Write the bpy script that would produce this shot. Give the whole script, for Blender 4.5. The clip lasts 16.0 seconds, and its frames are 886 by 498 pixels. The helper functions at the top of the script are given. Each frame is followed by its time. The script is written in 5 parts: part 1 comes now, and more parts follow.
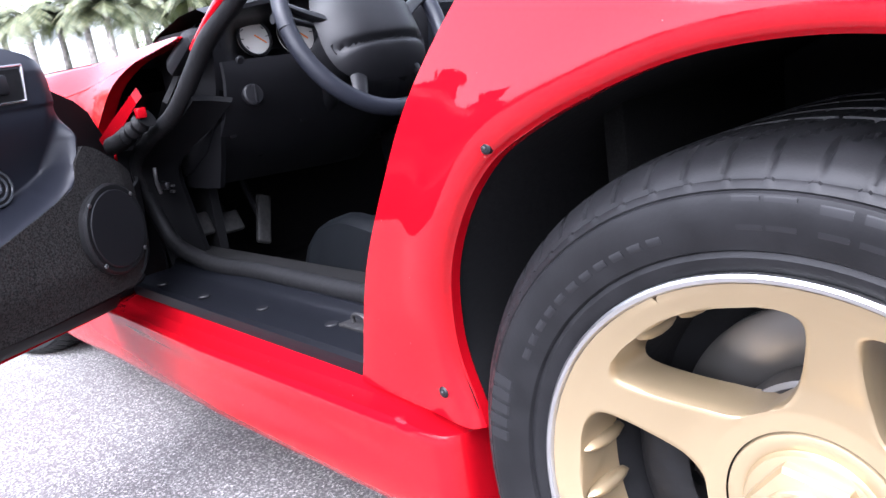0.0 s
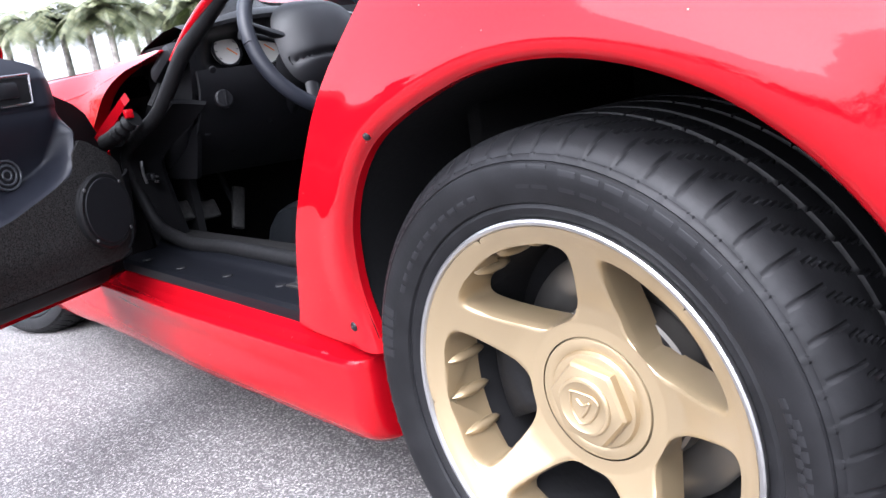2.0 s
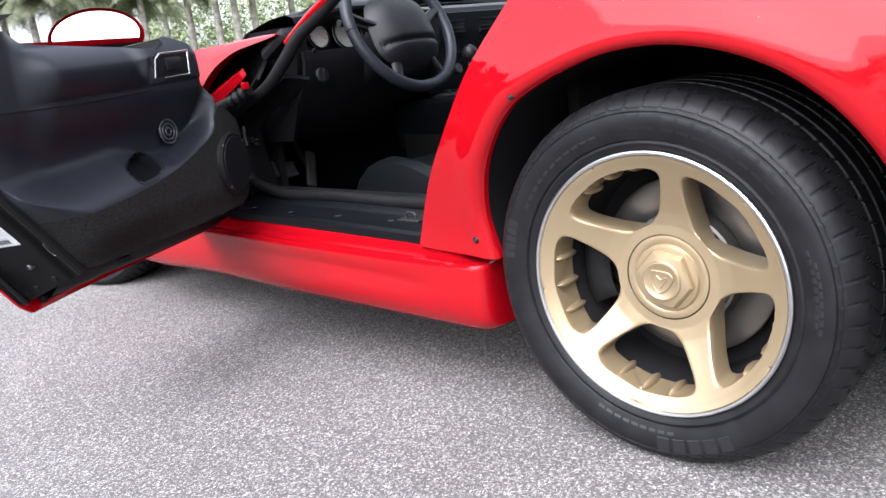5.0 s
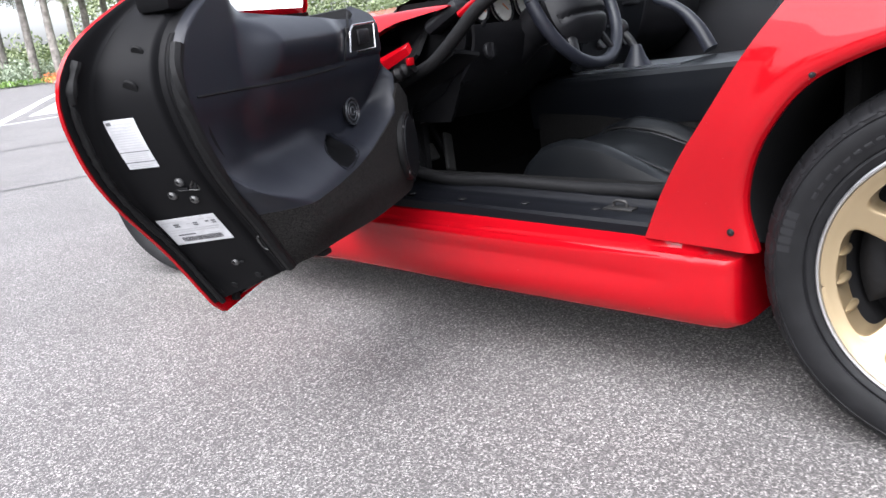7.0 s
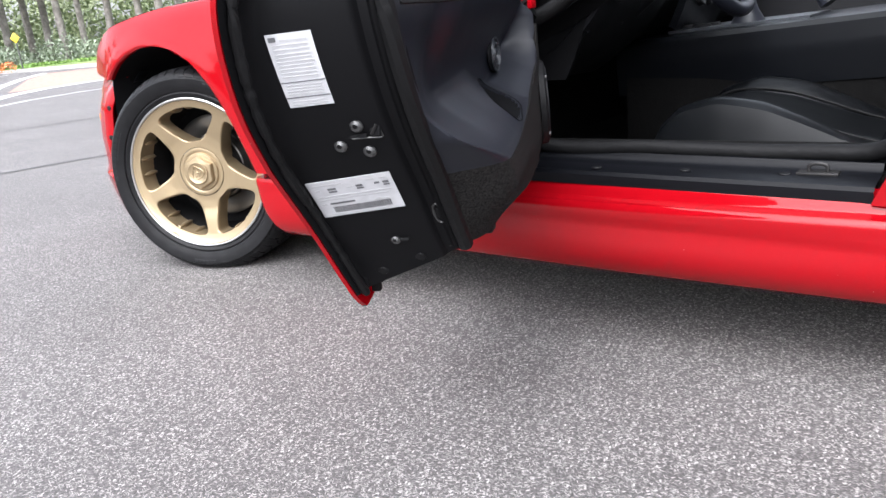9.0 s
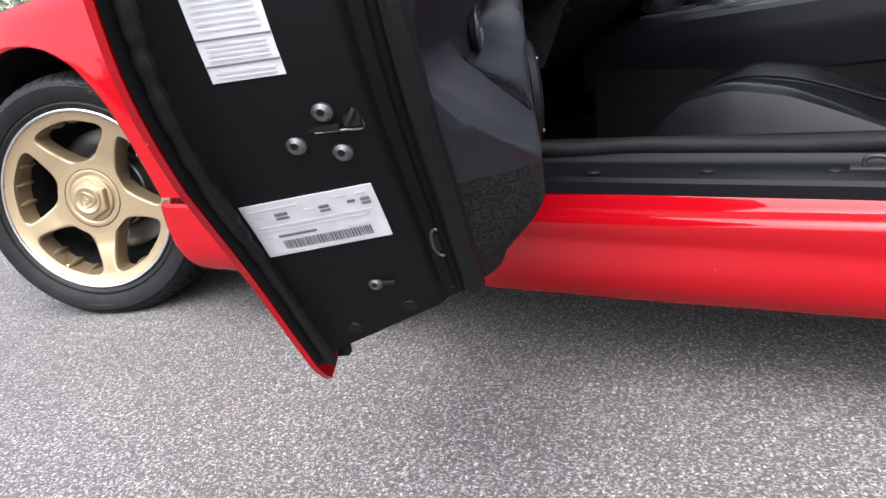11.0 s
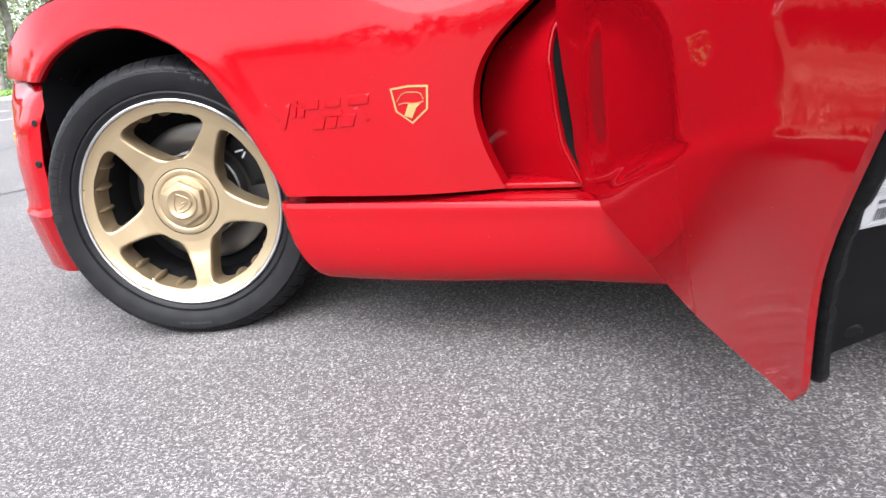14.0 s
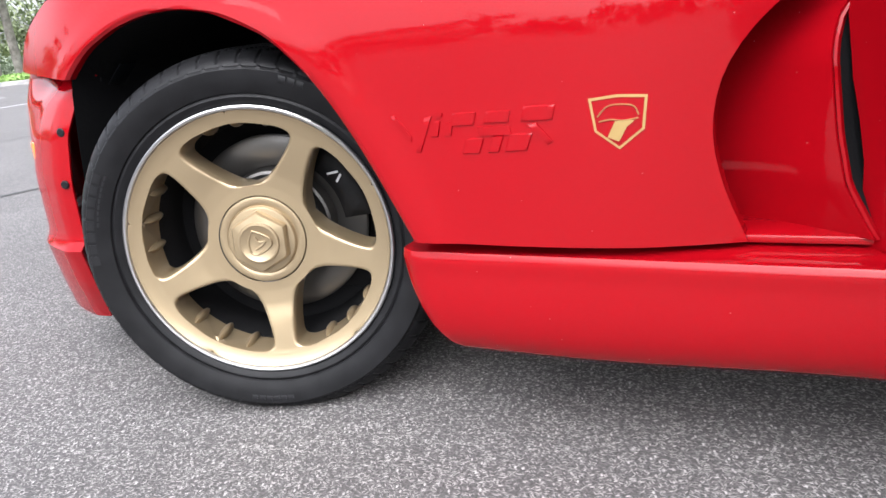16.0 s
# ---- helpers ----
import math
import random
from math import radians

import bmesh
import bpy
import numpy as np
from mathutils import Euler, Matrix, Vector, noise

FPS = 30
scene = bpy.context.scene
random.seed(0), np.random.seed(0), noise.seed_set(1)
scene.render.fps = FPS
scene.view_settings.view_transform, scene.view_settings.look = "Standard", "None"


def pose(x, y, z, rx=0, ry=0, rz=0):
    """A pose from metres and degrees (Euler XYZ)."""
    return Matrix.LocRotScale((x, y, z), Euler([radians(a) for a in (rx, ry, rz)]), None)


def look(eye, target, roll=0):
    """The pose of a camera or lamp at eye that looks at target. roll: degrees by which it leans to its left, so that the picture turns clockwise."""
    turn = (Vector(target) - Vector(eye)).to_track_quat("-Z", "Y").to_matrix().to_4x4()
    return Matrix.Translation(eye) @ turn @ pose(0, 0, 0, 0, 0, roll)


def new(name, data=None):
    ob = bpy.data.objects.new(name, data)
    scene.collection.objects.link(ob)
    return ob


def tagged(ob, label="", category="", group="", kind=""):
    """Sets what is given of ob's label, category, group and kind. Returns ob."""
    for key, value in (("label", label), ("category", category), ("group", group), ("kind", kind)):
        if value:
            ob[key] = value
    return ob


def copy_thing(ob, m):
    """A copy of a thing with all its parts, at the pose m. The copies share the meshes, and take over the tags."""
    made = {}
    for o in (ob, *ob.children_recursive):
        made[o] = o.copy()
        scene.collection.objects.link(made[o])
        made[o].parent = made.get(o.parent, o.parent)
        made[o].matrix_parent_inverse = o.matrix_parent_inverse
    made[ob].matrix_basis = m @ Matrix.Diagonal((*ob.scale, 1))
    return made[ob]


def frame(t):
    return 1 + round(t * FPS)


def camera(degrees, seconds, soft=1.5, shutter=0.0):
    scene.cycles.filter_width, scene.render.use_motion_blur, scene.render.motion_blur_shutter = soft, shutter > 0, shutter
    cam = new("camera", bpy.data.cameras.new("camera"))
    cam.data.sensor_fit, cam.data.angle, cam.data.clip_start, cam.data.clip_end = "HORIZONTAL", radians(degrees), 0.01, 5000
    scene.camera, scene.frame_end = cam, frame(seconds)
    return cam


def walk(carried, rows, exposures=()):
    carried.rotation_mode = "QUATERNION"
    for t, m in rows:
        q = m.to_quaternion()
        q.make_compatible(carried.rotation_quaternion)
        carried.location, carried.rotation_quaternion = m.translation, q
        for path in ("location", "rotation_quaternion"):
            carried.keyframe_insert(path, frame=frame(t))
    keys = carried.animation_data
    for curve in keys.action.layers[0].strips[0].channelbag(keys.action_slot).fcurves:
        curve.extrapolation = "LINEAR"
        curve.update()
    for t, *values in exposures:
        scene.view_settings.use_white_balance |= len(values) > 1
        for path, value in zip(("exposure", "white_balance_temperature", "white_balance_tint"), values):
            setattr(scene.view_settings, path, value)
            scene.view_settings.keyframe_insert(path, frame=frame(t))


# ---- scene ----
import functools

# A red sports coupe with gold wheels and its driver's door open, on worn asphalt.
# The car points to -x, its left side faces -y; the rear axle stands over x = 0.
cam = camera(59.21, 16.0, shutter=0.1)
# seconds, eye x y z, yaw to the left of +y, pitch, roll
ROWS = [
    (0, 0.2447, -1.473, 0.7464, 47.97, -13.99, -8.13),
    (0.5, 0.2935, -1.4728, 0.7348, 48.16, -13.65, -8.03),
    (1, 0.3692, -1.4967, 0.7255, 48.14, -13.46, -7.93),
    (1.5, 0.4679, -1.5375, 0.7267, 47.98, -13.44, -7.89),
    (2, 0.5336, -1.5648, 0.7375, 48.01, -13.54, -8.05),
    (2.5, 0.6156, -1.6012, 0.7272, 47.91, -13.23, -7.95),
    (3, 0.688, -1.6562, 0.7382, 47.43, -13.32, -7.81),
    (3.2, 0.7053, -1.6854, 0.7416, 47, -13.37, -7.8),
    (5.3, 0.5868, -2.117, 0.7615, 43.82, -14.6, -6.6),
    (5.5, 0.5505, -2.1258, 0.7599, 43.97, -14.59, -6.7),
    (6, 0.4229, -2.1653, 0.7732, 43.29, -15.41, -6.56),
    (6.5, 0.2951, -2.2293, 0.7852, 42.96, -15.82, -6.41),
    (7, 0.1647, -2.303, 0.8015, 42.91, -16.14, -6.38),
    (7.5, 0.0648, -2.3761, 0.7803, 42.28, -15.73, -5.95),
    (8, -0.0729, -2.4027, 0.7688, 41.31, -16.4, -5.54),
    (8.2, -0.1456, -2.4006, 0.7585, 40.22, -16.62, -5.28),
    (10.3, -0.5549, -2.1763, 0.6637, 34.41, -16.68, -7.06),
    (10.5, -0.5772, -2.1591, 0.659, 33.3, -16.66, -6.94),
    (11, -0.638, -2.1157, 0.6519, 31.17, -16.28, -6.73),
    (11.5, -0.6818, -2.1083, 0.6315, 29.53, -15.59, -6.49),
    (12, -0.7426, -2.1164, 0.6214, 28.11, -15.3, -6.66),
    (12.5, -0.8149, -2.1301, 0.6319, 28.15, -15.6, -6.93),
    (13, -0.9161, -2.1564, 0.6246, 27.7, -15.27, -7.04),
    (13.5, -1.0318, -2.1799, 0.622, 27.54, -15.16, -6.84),
    (14, -1.1233, -2.1556, 0.6223, 27.42, -15.76, -7.09),
    (14.2, -1.1648, -2.1334, 0.63, 27.34, -16.21, -7.18),
    (14.5, -1.2384, -2.0764, 0.6353, 27.15, -16.6, -6.91),
    (15, -1.354, -1.9857, 0.6623, 27.04, -17.07, -6.87),
    (15.5, -1.4382, -1.9342, 0.6573, 27.09, -16.7, -6.92),
    (15.8, -1.5188, -1.9031, 0.6484, 27.16, -16.58, -6.79),
    (16, -1.5663, -1.8805, 0.6473, 27.16, -16.56, -6.58),
]
walk(cam, [(t, pose(x, y, z, 90 + pitch, 0, yaw) @ pose(0, 0, 0, 0, 0, roll)) for t, x, y, z, yaw, pitch, roll in ROWS],
     exposures=[(0.0, 3.08, 5700, 18), (1.5, 2.84, 5800, 16), (3.0, 2.4, 5900, 15), (5.5, 2.2, 6080, 13), (8.0, 2.02, 6130, 12), (10.4, 1.90, 6130, 12), (12.0, 2.32, 6130, 13), (13.0, 2.38, 6130, 12), (14.5, 1.93, 6130, 12), (16.0, 1.8, 6130, 12)])

# ---- light: a bright overcast sky, with the sun behind thin cloud ----
SUN_UP, SUN_ROUND = 52.0, 166.0
world = bpy.data.worlds.new("sky")
scene.world = world
world.use_nodes = True
wn = world.node_tree.nodes
sky = wn.new("ShaderNodeTexSky")
sky.sky_type, sky.sun_disc = "NISHITA", False
sky.sun_elevation, sky.sun_rotation = radians(SUN_UP), radians(SUN_ROUND)
sky.air_density, sky.dust_density, sky.ozone_density = 1.0, 4.0, 1.0
pale = wn.new("ShaderNodeHueSaturation")
pale.inputs["Saturation"].default_value = 0.22
world.node_tree.links.new(sky.outputs[0], pale.inputs["Color"])
world.node_tree.links.new(pale.outputs[0], wn["Background"].inputs["Color"])
wn["Background"].inputs["Strength"].default_value = 0.15
sun = new("sun", bpy.data.lights.new("sun", "SUN"))
sun.data.energy, sun.data.angle, sun.data.color = 1.3, radians(85), (1.0, 0.98, 0.95)
a = radians(SUN_ROUND)
sun.matrix_world = look(Vector((math.sin(a), math.cos(a), math.tan(radians(SUN_UP)))) * 20, (0, 0, 0))
sun["kind"] = "structure"


# ---- materials ----
def shader(name, colour, rough=0.5, metal=0.0, **more):
    m = bpy.data.materials.new(name)
    m.use_nodes = True
    b = m.node_tree.nodes["Principled BSDF"]
    b.inputs["Base Color"].default_value = (*colour, 1)
    b.inputs["Roughness"].default_value = rough
    b.inputs["Metallic"].default_value = metal
    for key, value in more.items():
        b.inputs[key.replace("_", " ")].default_value = value
    return m


def node(m, kind, **inputs):
    n = m.node_tree.nodes.new("ShaderNode" + kind)
    for key, value in inputs.items():
        n.inputs[key.replace("_", " ")].default_value = value
    return n


def wire(m, out, into):
    m.node_tree.links.new(out, into)


def bsdf(m):
    return m.node_tree.nodes["Principled BSDF"]


def coords(m, kind="Object"):
    return node(m, "TexCoord").outputs[kind]


def ramp(m, source, stops):
    r = m.node_tree.nodes.new("ShaderNodeValToRGB")
    while len(r.color_ramp.elements) < len(stops):
        r.color_ramp.elements.new(0.5)
    for e, (at, c) in zip(r.color_ramp.elements, stops):
        e.position, e.color = at, (*c, 1) if len(c) == 3 else c
    wire(m, source, r.inputs[0])
    return r.outputs[0]


def grain(m, scale, low, high, detail=6.0):
    """Base colour between two tones by noise."""
    n = node(m, "TexNoise", Scale=scale, Detail=detail)
    wire(m, coords(m), n.inputs["Vector"])
    wire(m, ramp(m, n.outputs["Fac"], [(0.35, low), (0.65, high)]), bsdf(m).inputs["Base Color"])
    return n


def bump(m, source, strength, distance):
    b = node(m, "Bump", Strength=strength, Distance=distance)
    wire(m, source, b.inputs["Height"])
    wire(m, b.outputs[0], bsdf(m).inputs["Normal"])
    return b


def noise_bump(m, scale, strength, distance, detail=4.0):
    n = node(m, "TexNoise", Scale=scale, Detail=detail)
    wire(m, coords(m), n.inputs["Vector"])
    return bump(m, n.outputs["Fac"], strength, distance)


def wear(m, scale, low, high):
    """Roughness between two values by noise."""
    n = node(m, "TexNoise", Scale=scale, Detail=5.0)
    wire(m, coords(m), n.inputs["Vector"])
    r = node(m, "MapRange")
    r.inputs["To Min"].default_value, r.inputs["To Max"].default_value = low, high
    wire(m, n.outputs["Fac"], r.inputs["Value"])
    wire(m, r.outputs[0], bsdf(m).inputs["Roughness"])


PAINT = shader("red_paint", (0.24, 0.0015, 0.0045), 0.5, 0.0, Coat_Weight=0.70, Coat_Roughness=0.02, Coat_IOR=1.47, Specular_IOR_Level=0.0)
peel = node(PAINT, "TexNoise", Scale=130.0, Detail=2.0)
wire(PAINT, coords(PAINT), peel.inputs["Vector"])
ripple = bump(PAINT, peel.outputs["Fac"], 0.035, 0.002)
wire(PAINT, ripple.outputs[0], bsdf(PAINT).inputs["Coat Normal"])
dust = node(PAINT, "TexVoronoi", Scale=75.0, Randomness=1.0)
wire(PAINT, coords(PAINT), dust.inputs["Vector"])
speck = ramp(PAINT, dust.outputs["Distance"], [(0.05, (1, 1, 1)), (0.09, (0, 0, 0))])
pick = node(PAINT, "SeparateColor")
wire(PAINT, dust.outputs["Color"], pick.inputs[0])
few = ramp(PAINT, pick.outputs[0], [(0.90, (0, 0, 0)), (0.97, (0.5, 0.5, 0.5))])
both = node(PAINT, "Math")
both.operation = "MULTIPLY"
wire(PAINT, speck, both.inputs[0])
wire(PAINT, few, both.inputs[1])
tint = node(PAINT, "Mix")
tint.data_type = "RGBA"
wire(PAINT, both.outputs[0], tint.inputs["Factor"])
tint.inputs[6].default_value, tint.inputs[7].default_value = (0.24, 0.0015, 0.0045, 1), (0.32, 0.22, 0.20, 1)
wire(PAINT, tint.outputs[2], bsdf(PAINT).inputs["Base Color"])
BLACK = shader("black_plastic", (0.0060, 0.0060, 0.0070), 0.42, Specular_IOR_Level=0.2)
noise_bump(BLACK, 900, 0.25, 0.0006)
wear(BLACK, 9, 0.36, 0.5)
JAMB = shader("black_painted_steel", (0.0038, 0.0038, 0.0044), 0.6, Specular_IOR_Level=0.1)
noise_bump(JAMB, 500, 0.15, 0.0006)
wear(JAMB, 14, 0.52, 0.68)
SEAL = shader("black_rubber", (0.0040, 0.0040, 0.0044), 0.6, Specular_IOR_Level=0.16)
noise_bump(SEAL, 55, 0.5, 0.004)
LEATHER = shader("black_leather", (0.0085, 0.0094, 0.0135), 0.32, Specular_IOR_Level=0.24)
noise_bump(LEATHER, 420, 0.2, 0.0006)
wear(LEATHER, 12, 0.36, 0.47)
SEAT = shader("black_seat_leather", (0.0026, 0.0030, 0.0036), 0.32, Specular_IOR_Level=0.17)
noise_bump(SEAT, 380, 0.35, 0.0008)
wear(SEAT, 9, 0.26, 0.38)
CARPET = shader("black_carpet", (0.02, 0.02, 0.021), 0.95, Specular_IOR_Level=0.1)
grain(CARPET, 420, (0.0014, 0.0014, 0.0014), (0.0075, 0.0073, 0.0073))
noise_bump(CARPET, 800, 0.9, 0.003)
DARK = shader("dark_lining_and_backing", (0.004, 0.004, 0.0045), 0.85, Specular_IOR_Level=0.15)
noise_bump(DARK, 90, 0.3, 0.003)
# black plastic with shade put into its colour: darker and duller than BLACK
SHADE_BLACK = shader("shade_black_plastic", (0.0022, 0.0022, 0.0026), 0.6, Specular_IOR_Level=0.08)
noise_bump(SHADE_BLACK, 500, 0.2, 0.0006)
RUBBER = shader("tyre_rubber", (0.012, 0.012, 0.013), 0.5, Specular_IOR_Level=0.2)
grain(RUBBER, 25, (0.0032, 0.0032, 0.0037), (0.0066, 0.0066, 0.0074))
noise_bump(RUBBER, 300, 0.25, 0.0008)
LETTER = shader("raised_tyre_rubber", (0.0075, 0.0075, 0.0085), 0.5, Specular_IOR_Level=0.25)
GOLD = shader("gold_wheel_paint", (0.325, 0.250, 0.150), 0.34, 0.7, Coat_Weight=0.4, Coat_Roughness=0.12)
wear(GOLD, 30, 0.3, 0.42)
LIP = shader("machined_rim_lip", (0.47, 0.465, 0.46), 0.3, 1.0)
wear(LIP, 40, 0.26, 0.42)
STEEL = shader("brake_disc_steel", (0.11, 0.105, 0.10), 0.42, 0.85)
wear(STEEL, 60, 0.28, 0.5)
IRON = shader("dark_iron", (0.025, 0.024, 0.024), 0.5, 0.6)
CHROME = shader("chrome", (0.42, 0.42, 0.43), 0.22, 1.0)
SILL = shader("black_sill_plastic", (0.0025, 0.0028, 0.004), 0.42, Specular_IOR_Level=0.14)
noise_bump(SILL, 600, 0.12, 0.0004)
BOLT = shader("zinc_bolt", (0.10, 0.10, 0.10), 0.42, 0.8)
PAPER = shader("label_paper", (0.75, 0.75, 0.76), 0.45)
grain(PAPER, 60, (0.43, 0.43, 0.445), (0.50, 0.50, 0.515))
INK = shader("label_ink", (0.10, 0.10, 0.105), 0.6)
GREYINK = shader("pale_label_ink", (0.40, 0.40, 0.41), 0.6)
GOLDFOIL = shader("gold_foil", (0.45, 0.31, 0.12), 0.35, 0.7)
DIAL = shader("dial_face", (0.5, 0.49, 0.46), 0.5)
# paler and bluer than the console: sky reflection put into the colour
PLATE = shader("sky_pale_satin_plate", (0.03, 0.033, 0.038), 0.35)
GREY = shader("grey_console_plastic", (0.0026, 0.0031, 0.0042), 0.4, Specular_IOR_Level=0.18)
wear(GREY, 20, 0.30, 0.44)
noise_bump(GREY, 700, 0.2, 0.0005)
AMBER = shader("amber_lens", (0.85, 0.20, 0.03), 0.12, 0.0, Coat_Weight=1.0)
GLASS = shader("window_glass", (0.9, 0.95, 0.93), 0.0, 0.0, Transmission_Weight=1.0, IOR=1.05, Specular_IOR_Level=0.6)
MIRROR = shader("mirror_glass", (0.92, 0.93, 0.94), 0.02, 1.0)
WHITE = shader("white_road_paint", (0.72, 0.72, 0.70), 0.7)
grain(WHITE, 5, (0.36, 0.36, 0.35), (0.56, 0.56, 0.55))
DOOR_CARPET = shader("speckled_door_carpet", (0.03, 0.03, 0.03), 0.95, Specular_IOR_Level=0.1)
grain(DOOR_CARPET, 330, (0.0040, 0.0038, 0.0038), (0.0245, 0.0229, 0.0220))
noise_bump(DOOR_CARPET, 700, 0.9, 0.003)
JOINT = shader("joint_sealant", (0.06, 0.06, 0.06), 0.8)
PAVER = shader("red_pavers", (0.40, 0.26, 0.21), 0.8)
grain(PAVER, 6, (0.27, 0.155, 0.12), (0.36, 0.23, 0.19))
CONCRETE = shader("concrete", (0.45, 0.44, 0.42), 0.85)
grain(CONCRETE, 8, (0.27, 0.265, 0.26), (0.36, 0.35, 0.34))
TRUNK = shader("palm_bark", (0.30, 0.27, 0.24), 0.9)
grain(TRUNK, 4, (0.11, 0.098, 0.088), (0.25, 0.23, 0.21))


def leaf(name, low, high, scale=0.8):
    m = shader(name, low, 0.6, 0.0, Subsurface_Weight=0.0)
    g = node(m, "NewGeometry")
    wire(m, ramp(m, g.outputs["Random Per Island"], [(0.0, low), (1.0, high)]), bsdf(m).inputs["Base Color"])
    return m


LEAF = leaf("leaves", (0.07, 0.10, 0.04), (0.20, 0.23, 0.12))
FROND = leaf("palm_fronds", (0.045, 0.060, 0.028), (0.14, 0.145, 0.072))
SHRUB = leaf("silvery_shrub_leaves", (0.10, 0.14, 0.08), (0.28, 0.32, 0.24))
GRASS = leaf("grass_blades", (0.09, 0.19, 0.03), (0.22, 0.34, 0.08))
FLOWER = leaf("orange_flowers", (0.55, 0.12, 0.03), (0.7, 0.25, 0.08))

ASPHALT = shader("asphalt", (0.16, 0.155, 0.15), 0.75)
co = coords(ASPHALT)
fine = node(ASPHALT, "TexNoise", Scale=230.0, Detail=4.0)
wire(ASPHALT, co, fine.inputs["Vector"])
tone = ramp(ASPHALT, fine.outputs["Fac"], [(0.30, (0.028, 0.0267, 0.0263)), (0.5, (0.061, 0.0581, 0.0571)), (0.70, (0.102, 0.0972, 0.0948))])
height = fine.outputs["Fac"]
for turn_, across, along, pick_, rare, pale in ((0.35, 300.0, 76.0, 0, 0.50, 0.325), (1.4, 285.0, 70.0, 1, 0.50, 0.325), (2.45, 310.0, 82.0, 2, 0.50, 0.325),
                                                (1.9, 280.0, 74.0, 0, 0.50, 0.325), (0.9, 190.0, 85.0, 1, 0.80, 0.45), (2.8, 170.0, 78.0, 2, 0.82, 0.45)):
    place = node(ASPHALT, "Mapping")
    place.inputs["Rotation"].default_value = (0, 0, turn_)
    wire(ASPHALT, co, place.inputs["Vector"])
    stretch = node(ASPHALT, "Mapping")
    stretch.inputs["Scale"].default_value = (across, along, 1.0)
    wire(ASPHALT, place.outputs[0], stretch.inputs["Vector"])
    chip = node(ASPHALT, "TexVoronoi", Scale=1.0, Randomness=1.0)
    chip.voronoi_dimensions = "2D"
    wire(ASPHALT, stretch.outputs[0], chip.inputs["Vector"])
    body = ramp(ASPHALT, chip.outputs["Distance"], [(0.20, (1, 1, 1)), (0.36, (0, 0, 0))])
    sep = node(ASPHALT, "SeparateColor")
    wire(ASPHALT, chip.outputs["Color"], sep.inputs[0])
    some = ramp(ASPHALT, sep.outputs[pick_], [(rare, (0, 0, 0)), (rare + 0.64 * (1 - rare), (0.38, 0.38, 0.38)), (1.0, (0.9, 0.9, 0.9))])
    both = node(ASPHALT, "Math")
    both.operation = "MULTIPLY"
    wire(ASPHALT, body, both.inputs[0])
    wire(ASPHALT, some, both.inputs[1])
    lay = node(ASPHALT, "Mix")
    lay.data_type = "RGBA"
    wire(ASPHALT, both.outputs[0], lay.inputs["Factor"])
    wire(ASPHALT, tone, lay.inputs[6])
    lay.inputs[7].default_value = (pale, pale * 0.95, pale * 0.92, 1)
    tone = lay.outputs[2]
    rise = node(ASPHALT, "Math")
    rise.operation = "ADD"
    wire(ASPHALT, height, rise.inputs[0])
    wire(ASPHALT, both.outputs[0], rise.inputs[1])
    height = rise.outputs[0]
patch = node(ASPHALT, "TexNoise", Scale=1.3, Detail=5.0)
wire(ASPHALT, co, patch.inputs["Vector"])
shade = ramp(ASPHALT, patch.outputs["Fac"], [(0.3, (0.88, 0.87, 0.87)), (0.7, (1.1, 1.1, 1.1))])
mul = node(ASPHALT, "Mix")
mul.data_type, mul.blend_type = "RGBA", "MULTIPLY"
mul.inputs["Factor"].default_value = 1.0
wire(ASPHALT, tone, mul.inputs[6])
wire(ASPHALT, shade, mul.inputs[7])
wire(ASPHALT, mul.outputs[2], bsdf(ASPHALT).inputs["Base Color"])
bump(ASPHALT, height, 0.45, 0.002)


# ---- mesh helpers ----
def part(name, bm, material, parent=None, label="", smooth=True, sharp=40):
    bmesh.ops.recalc_face_normals(bm, faces=bm.faces[:])
    me = bpy.data.meshes.new(name)
    for f in bm.faces:
        f.smooth = smooth
    bm.to_mesh(me)
    bm.free()
    me.materials.append(material)
    if smooth and sharp:
        me.set_sharp_from_angle(angle=radians(sharp))
    ob = new(name, me)
    ob.parent = parent
    if label:
        ob["label"] = label
    return ob


def spline(points, n=None):
    """A smooth curve through points; gives a function of 0..1 by length."""
    p = np.array(points, float)
    d = np.r_[0, np.cumsum(np.maximum(np.linalg.norm(np.diff(p, axis=0), axis=1), 1e-9))]
    d /= d[-1]
    m = np.gradient(p, d, axis=0) if len(p) > 2 else np.tile((p[1] - p[0]), (2, 1))

    def at(u):
        u = min(max(u, 0.0), 1.0)
        i = min(int(np.searchsorted(d, u, side="right")) - 1, len(p) - 2)
        h = d[i + 1] - d[i]
        t = (u - d[i]) / h
        return ((2 * t**3 - 3 * t**2 + 1) * p[i] + (t**3 - 2 * t**2 + t) * h * m[i] + (3 * t**2 - 2 * t**3) * p[i + 1] + (t**3 - t**2) * h * m[i + 1])

    return at


def table(rows):
    """A smooth function through (x, value) rows."""
    xs, vs = [r[0] for r in rows], [r[1] for r in rows]
    g = np.gradient(np.array(vs, float), np.array(xs, float))

    def at(x):
        if x <= xs[0]:
            return vs[0]
        if x >= xs[-1]:
            return vs[-1]
        i = int(np.searchsorted(xs, x, side="right")) - 1
        h = xs[i + 1] - xs[i]
        t = (x - xs[i]) / h
        return (2 * t**3 - 3 * t**2 + 1) * vs[i] + (t**3 - 2 * t**2 + t) * h * g[i] + (3 * t**2 - 2 * t**3) * vs[i + 1] + (t**3 - t**2) * h * g[i + 1]

    return at


